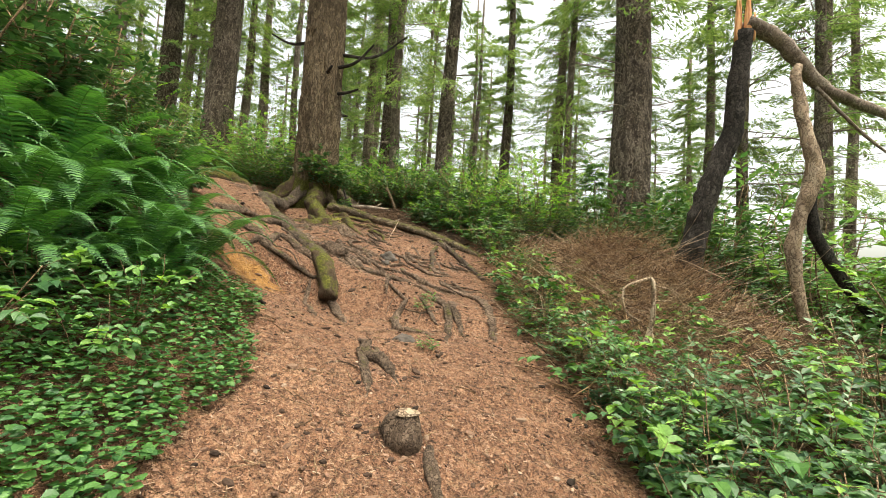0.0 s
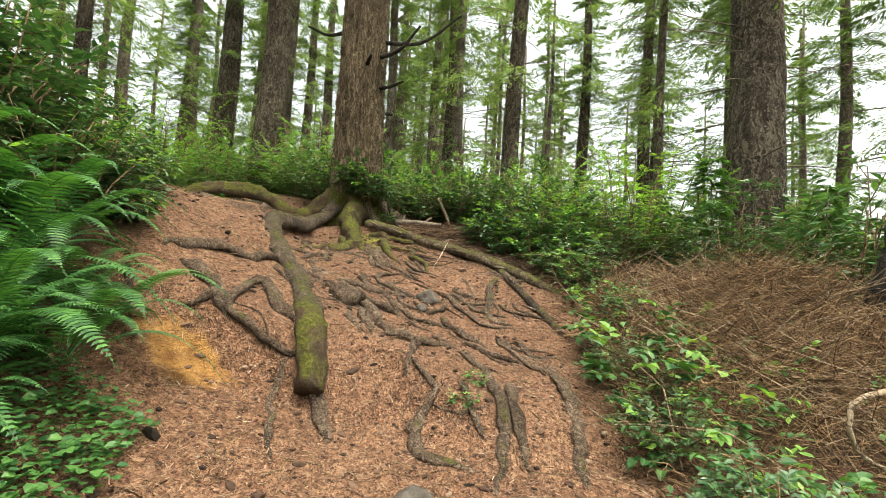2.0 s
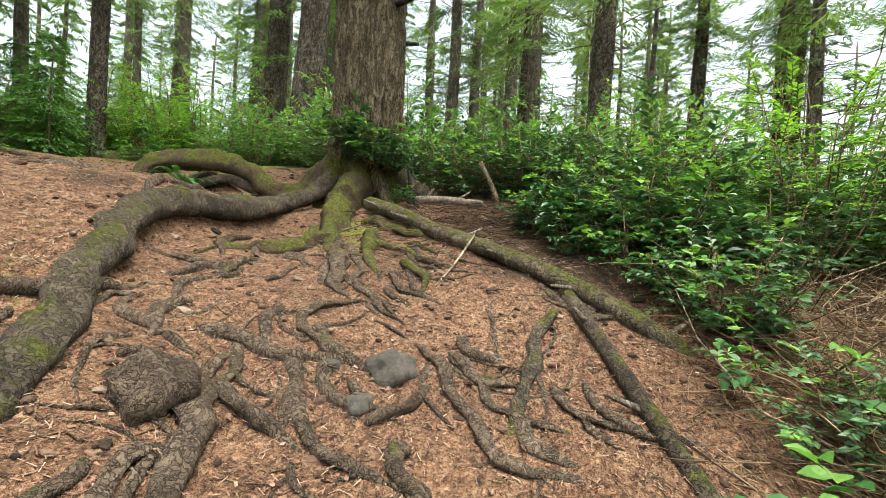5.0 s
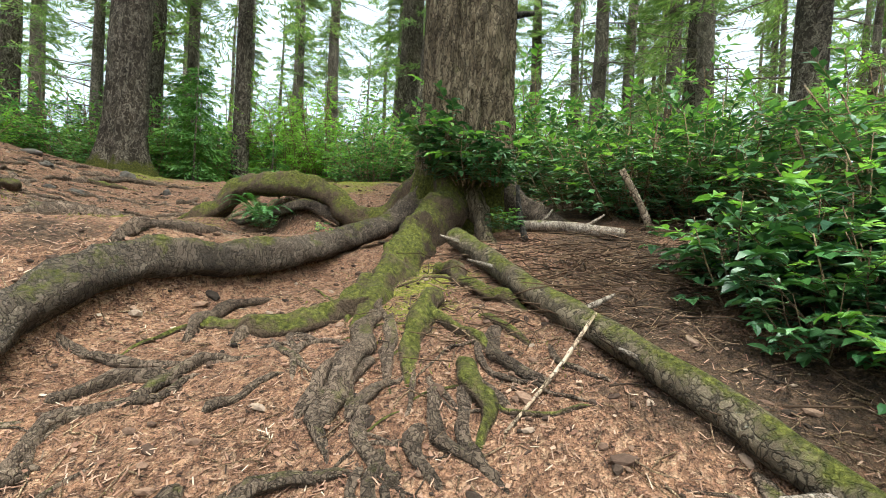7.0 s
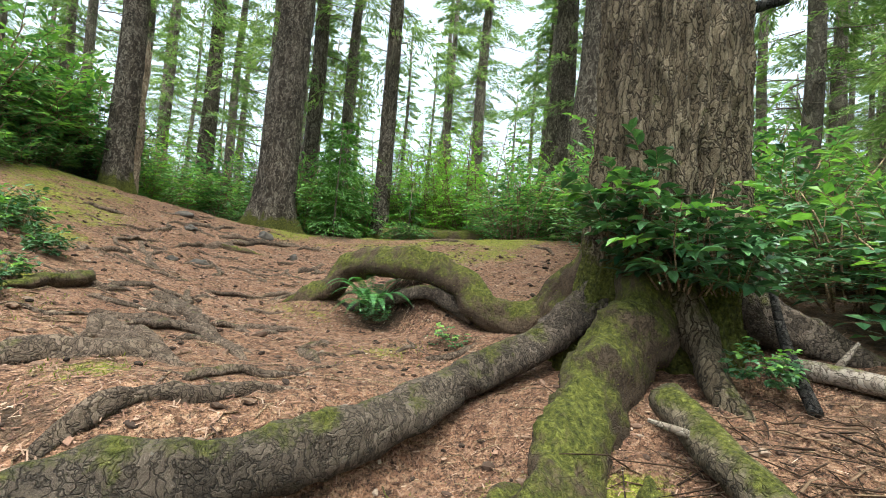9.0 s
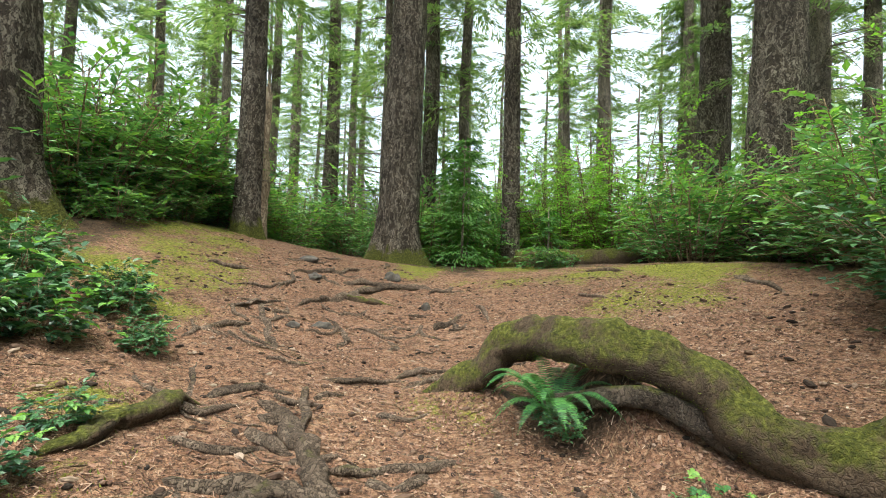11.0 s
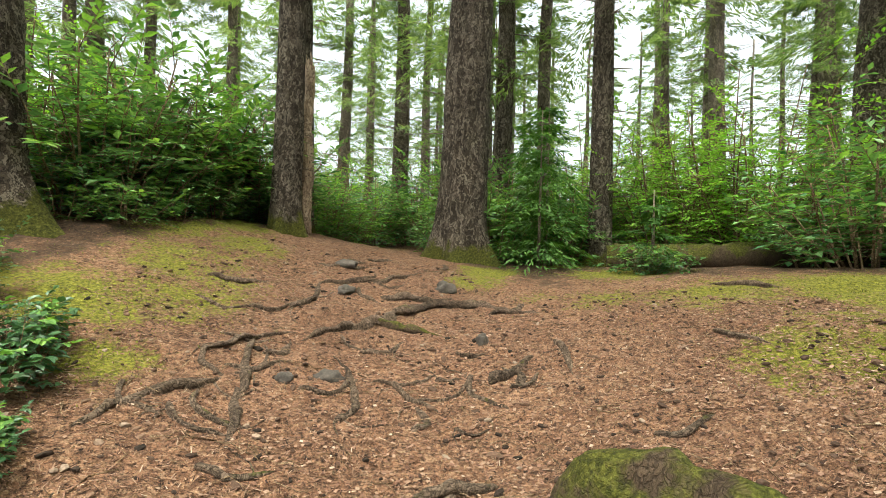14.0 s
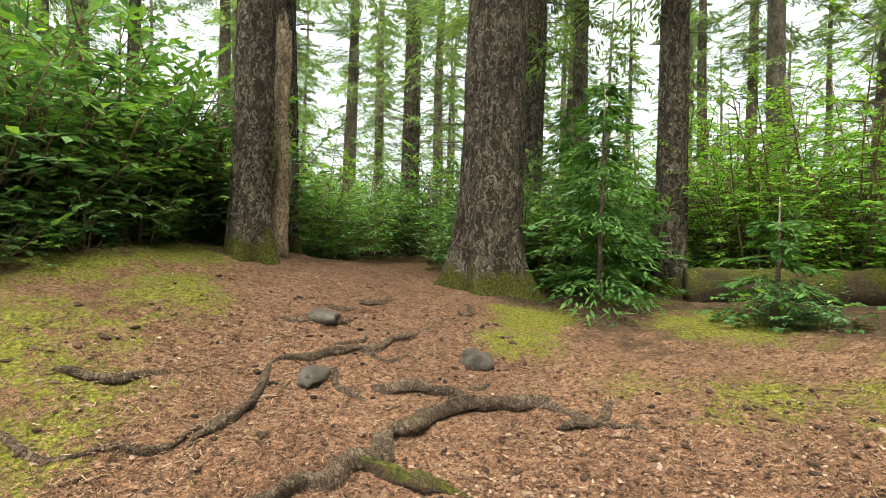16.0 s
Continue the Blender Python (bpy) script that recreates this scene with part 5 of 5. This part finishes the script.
BRAMBLES = [bush_kind("bramble", 0.72, 0.75, 8, 4, 6, 0.12, 0.72, 160 + i, CLOVER, SALAL_YOUNG, "straggling bramble with broad toothed green leaves", 0.4, 0.3, True) for i in range(2)]
place_all(BRAMBLES, [(1.15, 6.6, 0.8), (1.1, 5.8, 0.8), (1.25, 4.9, 0.8), (1.35, 4.0, 0.9), (1.45, 3.1, 0.9), (1.5, 2.3, 1.0), (0.8, 8.5, 0.9), (0.35, 8.75, 0.8), (0.2, 9.3, 0.9), (1.9, 4.5, 0.8), (2.5, 3.6, 1.0), (2.6, 2.7, 1.1), (-1.75, 2.4, 0.6), (-1.9, 2.9, 0.7), (-2.2, 2.1, 0.8), (-4.3, 6.75, 0.4), (-4.0, 6.9, 0.35), (-4.15, 9.75, 0.3), (1.0, 7.6, 0.7), (1.7, 5.5, 0.7), (2.2, 6.3, 0.7), (1.6, 6.4, 0.6), (2.8, 5.2, 0.8), (1.9, 7.2, 0.6), (2.6, 7.4, 0.7), (0.3, 8.95, 0.6), (3.0, 5.8, 0.8), (5.6, 5.2, 1.1), (-0.2, 5.25, 0.22), (-0.15, 5.55, 0.2), (-0.1, 4.15, 0.2), (-10.0, 12.4, 0.7), (-9.7, 12.8, 0.6)], 6)


def ground_cover():
    """Low round-leaved plants along the foot of the bank."""
    rr = random.Random(31)
    soup = Soup()
    n = 0
    while n < 13000:
        x, y = rr.uniform(-3.0, -0.9), rr.uniform(0.5, 4.0)
        g = path_gap_at(x, y)
        if g < 1.0 + 0.22 * noise.noise(Vector((x * 2, y * 2, 0))) or g > 2.6:
            continue
        n += 1
        h = rr.uniform(0.03, 0.13)
        a = rr.uniform(0, 2 * math.pi)
        s = rr.uniform(0.026, 0.052)
        leaf(soup, Vector((x, y, gz(x, y) + h)), Vector((math.cos(a), math.sin(a), rr.uniform(-0.2, 0.2))), Vector((rr.uniform(-0.4, 0.4), rr.uniform(-0.4, 0.4), 1)), s, s * 1.0, 0.12, 0.1)
    ob = new("ground_cover", soup.mesh("ground_cover", CLOVER, False))
    tagged(ob, "carpet of small round green leaves beside the path", "ground cover", kind="stuff")


ground_cover()


def needle_litter():
    """Needles, chips and bark flakes strewn on the floor."""
    rs = np.random.RandomState(8)
    n = 230000
    x, y = rs.uniform(-13, 2.2, n), rs.uniform(0.6, 13.0, n)
    g = path_gap(x, y)
    keep = rs.rand(n) < np.clip(1.5 - g, 0.06, 1.0) * np.where((np.hypot((x + 6.3) / 2.6, (y - 10.4) / 2.4) < 1.0), 1.0, 0.75)
    x, y = x[keep], y[keep]
    n = len(x)
    z = hill(x, y) + np.array([relief(a, b) for a, b in zip(x, y)]) + rs.uniform(0.001, 0.008, n)
    e = 0.06
    sx = (hill(x + e, y) - hill(x - e, y)) / (2 * e)
    sy = (hill(x, y + e) - hill(x, y - e)) / (2 * e)
    a = rs.uniform(0, 2 * np.pi, n)
    chip = rs.rand(n) < np.where(np.hypot((x + 6.3) / 2.6, (y - 10.4) / 2.4) < 1.0, 0.3, 0.04)
    ln = np.where(chip, rs.uniform(0.01, 0.026, n), rs.uniform(0.012, 0.045, n))
    wd = np.where(chip, rs.uniform(0.005, 0.012, n), rs.uniform(0.0012, 0.003, n))
    tilt = rs.uniform(-0.25, 0.25, n)
    dx, dy = np.cos(a), np.sin(a)
    verts = np.empty((n, 4, 3))
    for k, (u, v) in enumerate(((-0.5, -0.5), (0.5, -0.4), (0.5, 0.5), (-0.5, 0.4))):
        px = u * ln * dx - v * wd * 2 * dy
        py = u * ln * dy + v * wd * 2 * dx
        verts[:, k, 0], verts[:, k, 1] = x + px, y + py
        verts[:, k, 2] = z + px * sx + py * sy + tilt * u * ln + 0.004
    me = bpy.data.meshes.new("needle_litter")
    me.vertices.add(n * 4)
    me.vertices.foreach_set("co", verts.ravel())
    me.loops.add(n * 4)
    me.loops.foreach_set("vertex_index", np.arange(n * 4))
    me.polygons.add(n)
    me.polygons.foreach_set("loop_start", np.arange(0, n * 4, 4))
    me.polygons.foreach_set("loop_total", np.full(n, 4))
    me.update(calc_edges=True)
    me.materials.append(LITTER)
    tagged(new("needle_litter", me), "dry reddish needles and pale wood chips strewn about", "litter", kind="stuff")


needle_litter()


def moss_tufts():
    """Short moss blades on the moss cushions and along the mossy roots."""
    rr = random.Random(17)
    soup = Soup()

    def tuft(p, up, h):
        a = rr.uniform(0, 2 * math.pi)
        s = Vector((math.cos(a), math.sin(a), 0)) * h * 0.22
        tip = p + (up + Vector((rr.uniform(-0.6, 0.6), rr.uniform(-0.6, 0.6), 0))) * h
        soup.add([p - s, p + s, tip], [(0, 1, 2)])

    for mx, my, r, k in MOSS:
        for i in range(int(1500 * r * r * k) + 150):
            x, y = rr.gauss(mx, r * 0.5), rr.gauss(my, r * 0.5)
            if noise.noise(Vector((x * 5, y * 5, 2))) + 0.5 * noise.noise(Vector((x * 17, y * 17, 2))) < -0.05:
                continue
            tuft(Vector((x, y, gz(x, y) - 0.002)), Vector((0, 0, 1)), rr.uniform(0.008, 0.022))
    for ob in old_tree.children:
        if ob.name.startswith("root") and ob.data.materials[0] == MOSSY:
            for p in ob.data.polygons:
                if p.normal.z > 0.1 and len(p.vertices) == 4:
                    a, b, c, d = [ob.data.vertices[i].co for i in p.vertices]
                    for i in range(4):
                        u, v = rr.random(), rr.random()
                        q = a.lerp(b, u).lerp(d.lerp(c, u), v)
                        if noise.noise(q * 4.5) > -0.25:
                            tuft(q - p.normal * 0.003, p.normal + Vector((0, 0, 0.2)), rr.uniform(0.01, 0.028))
    tagged(new("moss", soup.mesh("moss", MOSS_TUFT, False)), "short yellow-green moss on soil and roots", "moss", kind="stuff")


moss_tufts()


def twig_heap(name, seed, count, sample, length, thick, mat, label, cat, rise):
    rr = random.Random(seed)
    soup = Soup()
    for i in range(count):
        x, y, h = sample(rr)
        a = rr.uniform(0, 2 * math.pi)
        ln = length * rr.uniform(0.3, 1.1)
        d = Vector((math.cos(a), math.sin(a), rr.uniform(-0.25, rise)))
        p = Vector((x, y, gz(x, y) + h))
        b = Vector((rr.uniform(-1, 1), rr.uniform(-1, 1), rr.uniform(-0.6, 0.6))) * 0.3 * ln
        pts = [p, p + d * ln * 0.35 + b, p + d * ln * 0.7 + b * 0.6, p + d * ln]
        for q in pts:
            q.z = max(q.z, gz(q.x, q.y) + 0.004)
        r = thick * rr.uniform(0.5, 1.4)
        soup.add(*tube(pts, [r, r * 0.85, r * 0.6, r * 0.25], 3))
    return tagged(new(name, soup.mesh(name, mat)), label, cat, kind="stuff")


def brush_spot(rr):
    x, y = rr.gauss(2.8, 0.9), rr.gauss(6.9, 1.2)
    x = max(x, 1.1 + 0.1 * rr.random())
    mound = 1.05 * math.exp(-((x - 3.1) / 1.15) ** 2 - ((y - 7.3) / 1.2) ** 2) * (0.75 + 0.6 * noise.noise(Vector((x * 1.7, y * 1.7, 4))))
    return x, y, max(0, mound) * rr.random() ** 0.6 + max(0, rr.gauss(0.05, 0.07))


def bough_spot(rr):
    x, y, h = brush_spot(rr)
    return x, y, h * 0.8


def debris_spot(rr):
    x, y = rr.gauss(-1.1, 0.5), rr.gauss(9.6, 0.5)
    return x, y, max(0, rr.gauss(0.02, 0.05))


def edge_spot(rr):
    while True:
        x, y = rr.uniform(0.6, 2.0), rr.uniform(3.0, 8.6)
        if 0.95 < path_gap_at(x, y) < 1.6:
            return x, y, rr.uniform(0, 0.12)


def path_spot(rr):
    while True:
        x, y = rr.uniform(-11, 1.4), rr.uniform(1.5, 12.5)
        if path_gap_at(x, y) < 1.25:
            return x, y, 0.006


twig_heap("dead_brush", 41, 15000, brush_spot, 0.4, 0.003, DEADTWIG, "heap of brown dead brushwood and dry twigs", "brushwood", 0.9)
twig_heap("dead_boughs", 45, 520, bough_spot, 1.2, 0.0065, BARK_PALE, "pale dry boughs arching out of the dead brush", "brushwood", 0.75)
twig_heap("branch_debris", 42, 900, debris_spot, 0.38, 0.004, DARK_TWIG, "broken twigs on the bare slope below the tree", "brushwood", 0.15)
twig_heap("dead_stems", 43, 900, edge_spot, 0.45, 0.004, DEADTWIG, "dry stems along the shrub edge", "brushwood", 0.5)
twig_heap("fallen_twigs", 44, 2600, path_spot, 0.2, 0.0042, TWIG, "small twigs scattered on the needle floor", "twig", 0.02)


def cones_and_clods():
    """Fallen cones, bark scraps and clods of earth on the floor."""
    rr = random.Random(91)
    ball = bmesh.new()
    bmesh.ops.create_icosphere(ball, subdivisions=1, radius=1)
    shape = [v.co.copy() for v in ball.verts]
    faces = [tuple(v.index for v in f.verts) for f in ball.faces]
    ball.free()
    soup = Soup()
    for i in range(3000):
        x, y, h = path_spot(rr)
        s = rr.uniform(0.006, 0.022) * (1.6 if rr.random() < 0.08 else 1)
        m = Euler((rr.uniform(-0.4, 0.4), rr.uniform(-0.4, 0.4), rr.uniform(0, 6.28))).to_matrix()
        p = Vector((x, y, gz(x, y) + s * 0.15))
        k = rr.uniform(1.0, 2.2)
        soup.add([p + m @ Vector((v.x * s * k * rr.uniform(0.8, 1.2), v.y * s * rr.uniform(0.8, 1.2), v.z * s * 0.7)) for v in shape], faces)
    tagged(new("forest_debris", soup.mesh("forest_debris", DEBRIS, False)), "dark fallen cones, bark scraps and clods on the path", "debris", kind="stuff")


DEBRIS = litter_material("cones_and_bark", [(0.0, (0.02, 0.014, 0.01)), (0.5, (0.085, 0.05, 0.034)), (0.85, (0.2, 0.12, 0.08)), (1.0, (0.32, 0.24, 0.18))])
cones_and_clods()


# ---- the snapped tree and loose branches ----
def limb_thing(parent, name, points, radii, mat, label="", sides=14, lump=0.22):
    o = parent.location
    line = spline([Vector(p) - o for p in points], 0.08)
    n = len(line)
    rad = [float(np.interp(i / (n - 1) * (len(radii) - 1), range(len(radii)), radii)) for i in range(n)]
    return part(name, mesh_of(name, *tube(line, rad, sides, lump, 1.0, points[0][0]), mat), parent, label)


snapped = new("snapped_tree")
snapped.location = (3.8, 7.3, gz(3.8, 7.3))
tagged(snapped, "dark leaning tree snapped high up, its broken top hanging", "tree")
limb_thing(snapped, "trunk", [(3.72, 7.3, gz(3.72, 7.3) - 0.3), (3.8, 7.28, 2.0), (3.91, 7.26, 2.55), (4.08, 7.22, 3.26), (4.34, 7.18, 3.98), (4.4, 7.13, 4.78), (4.46, 7.08, 5.6)], [0.26, 0.2, 0.17, 0.16, 0.14, 0.135, 0.13], BARK_DARK, "near-black bark", 20)
for k, (dx, dy, h, r) in enumerate(((-0.1, 0.0, 0.55, 0.05), (0.02, -0.05, 0.7, 0.06), (0.08, 0.04, 0.45, 0.05), (-0.03, 0.07, 0.6, 0.045), (0.11, -0.04, 0.3, 0.04))):
    limb_thing(snapped, "splinter", [(4.45 + dx, 7.08 + dy, 5.45), (4.45 + dx * 1.1, 7.07 + dy, 5.6 + h * 0.5), (4.45 + dx * 1.2, 7.06 + dy, 5.6 + h)], [r, r * 0.8, 0.008], SPLIT, "bare orange split wood", 7, 0.1)
limb_thing(snapped, "broken_top", [(4.46, 7.06, 5.74), (4.92, 7.08, 5.56), (5.34, 7.11, 5.19), (5.67, 7.13, 4.86), (6.21, 7.15, 4.62), (6.9, 7.18, 4.42), (7.8, 7.3, 4.2)], [0.12, 0.12, 0.11, 0.085, 0.07, 0.06, 0.04], DEADWOOD, "", 14)
limb_thing(snapped, "hanging_limb", [(5.3, 7.08, 5.1), (5.17, 6.95, 4.87), (5.23, 6.9, 4.28), (5.43, 6.91, 3.45), (5.33, 6.95, 2.94), (5.2, 6.98, 2.34), (5.28, 7.02, 1.75), (5.44, 7.05, 1.17), (5.71, 7.09, 0.55)], [0.06, 0.08, 0.09, 0.125, 0.1, 0.1, 0.085, 0.07, 0.02], BARK_PALE, "pale peeling limb hanging down", 16, 0.3)
limb_thing(snapped, "hanging_limb", [(5.43, 6.95, 3.3), (5.47, 7.0, 2.78), (5.6, 7.0, 2.36), (6.13, 7.05, 1.64), (6.65, 7.08, 1.16), (7.2, 7.1, 0.7)], [0.08, 0.08, 0.09, 0.075, 0.065, 0.05], BARK_DARK, "", 12, 0.25)
limb_thing(snapped, "twig", [(5.6, 7.1, 4.8), (6.2, 7.0, 4.1), (6.9, 6.9, 3.5)], [0.03, 0.025, 0.012], DEADWOOD, "", 6)


def loose_branch(points, radii, mat, label, forks=()):
    base = new("dead_branch")
    base.location = points[0]
    limb_thing(base, "stem", points, radii, mat, "", 8, 0.2)
    for f, r in forks:
        limb_thing(base, "fork", f, r, mat, "", 6, 0.2)
    return tagged(base, label, "branch")


loose_branch([(1.42, 4.7, gz(1.42, 4.7)), (1.76, 4.68, 0.56), (1.91, 4.66, 0.8), (2.07, 4.64, 1.14), (2.06, 4.61, 1.58), (2.0, 4.61, 1.61)], [0.02, 0.022, 0.024, 0.028, 0.024, 0.02], BARK_PALE, "bent pale bare branch rising from the brambles",
             [([(2.0, 4.61, 1.61), (1.78, 4.62, 1.5), (1.81, 4.63, 1.28), (1.97, 4.64, 1.19)], [0.016, 0.014, 0.012, 0.01]), ([(2.07, 4.64, 1.1), (2.16, 4.66, 0.81), (2.22, 4.67, 0.45)], [0.016, 0.012, 0.008]), ([(2.06, 4.6, 1.55), (2.3, 4.7, 1.5), (2.6, 4.9, 1.25)], [0.008, 0.006, 0.003])])
loose_branch([(3.49, 8.21, gz(3.49, 8.21)), (3.27, 8.15, 1.5), (3.09, 8.1, 1.86), (2.76, 8.01, 2.25)], [0.02, 0.024, 0.026, 0.02], BARK_PALE, "snapped grey stick standing in the dead brush")
loose_branch([(2.3, 7.65, gz(2.3, 7.65)), (2.32, 7.63, 1.75), (2.44, 7.64, 2.09), (2.32, 7.61, 2.18), (2.13, 7.57, 2.42)], [0.012, 0.014, 0.014, 0.012, 0.006], BARK_PALE, "thin crooked bare stick in the dead brush")
loose_branch([(-1.2, 10.78, gz(-1.2, 10.78)), (-1.28, 10.72, 3.2), (-1.41, 10.62, 3.47)], [0.035, 0.03, 0.028], BARK_PALE, "short broken branch stuck upright in debris")
loose_branch([(-2.05, 10.2, gz(-2.05, 10.2) + 0.02), (-2.25, 10.45, gz(-2.25, 10.45) + 0.2), (-2.4, 10.65, gz(-2.4, 10.65) + 0.42)], [0.03, 0.028, 0.02], BARK_DARK, "dead branch leaning on the foot of the tree")
loose_branch([(-0.9, 8.75, gz(-0.9, 8.75) + 0.16), (-0.95, 8.5, gz(-0.95, 8.5) + 0.05), (-1.0, 8.15, gz(-1.0, 8.15) + 0.01)], [0.008, 0.009, 0.006], BARK_PALE, "thin dry stick on the needle slope")


# ---- young conifers ----
def sapling(x, y, height, seed, label):
    base = new("young_hemlock")
    base.location = (x, y, gz(x, y))
    part("trunk", mesh_of("trunk", *tube([Vector((0, 0, -0.1)), Vector((0.03, 0, height * 0.5)), Vector((0, 0.02, height))], [0.03, 0.02, 0.005], 8), DEADWOOD), base)
    rr = random.Random(seed)
    soup = Soup()
    for i in range(int(34 * height)):
        t = rr.random() ** 1.1
        bough(soup, Vector((0, 0, height * (0.06 + 0.94 * t))), rr.uniform(0, 6.283), (0.25 + 0.34 * height * (1 - t)) * rr.uniform(0.6, 1.15), rr.uniform(0.2, 0.6), rr, 42, 0.11, 0.016)
    tagged(part("foliage", soup.mesh("foliage", HEMLOCK, False), base), kind="stuff")
    return tagged(base, label, "young tree", "undergrowth")


sapling(-11.4, 11.6, 2.6, 51, "young hemlock with drooping lacy branches beside a trunk")
sapling(-12.3, 12.1, 2.9, 52, "young hemlock with drooping lacy branches beside a trunk")
sapling(-10.3, 12.9, 1.2, 53, "small hemlock seedling on the mossy flat")
sapling(-17.5, 2.0, 4.5, 54, "young dark conifer rising above the shrubs")
sapling(-13.6, 12.2, 3.0, 55, "young hemlock with drooping lacy branches beside a trunk")
sapling(3.2, 10.2, 2.2, 56, "young hemlock in the shrubs beside a trunk")
sapling(5.4, 11.0, 2.5, 57, "young hemlock in the shrubs beside a trunk")
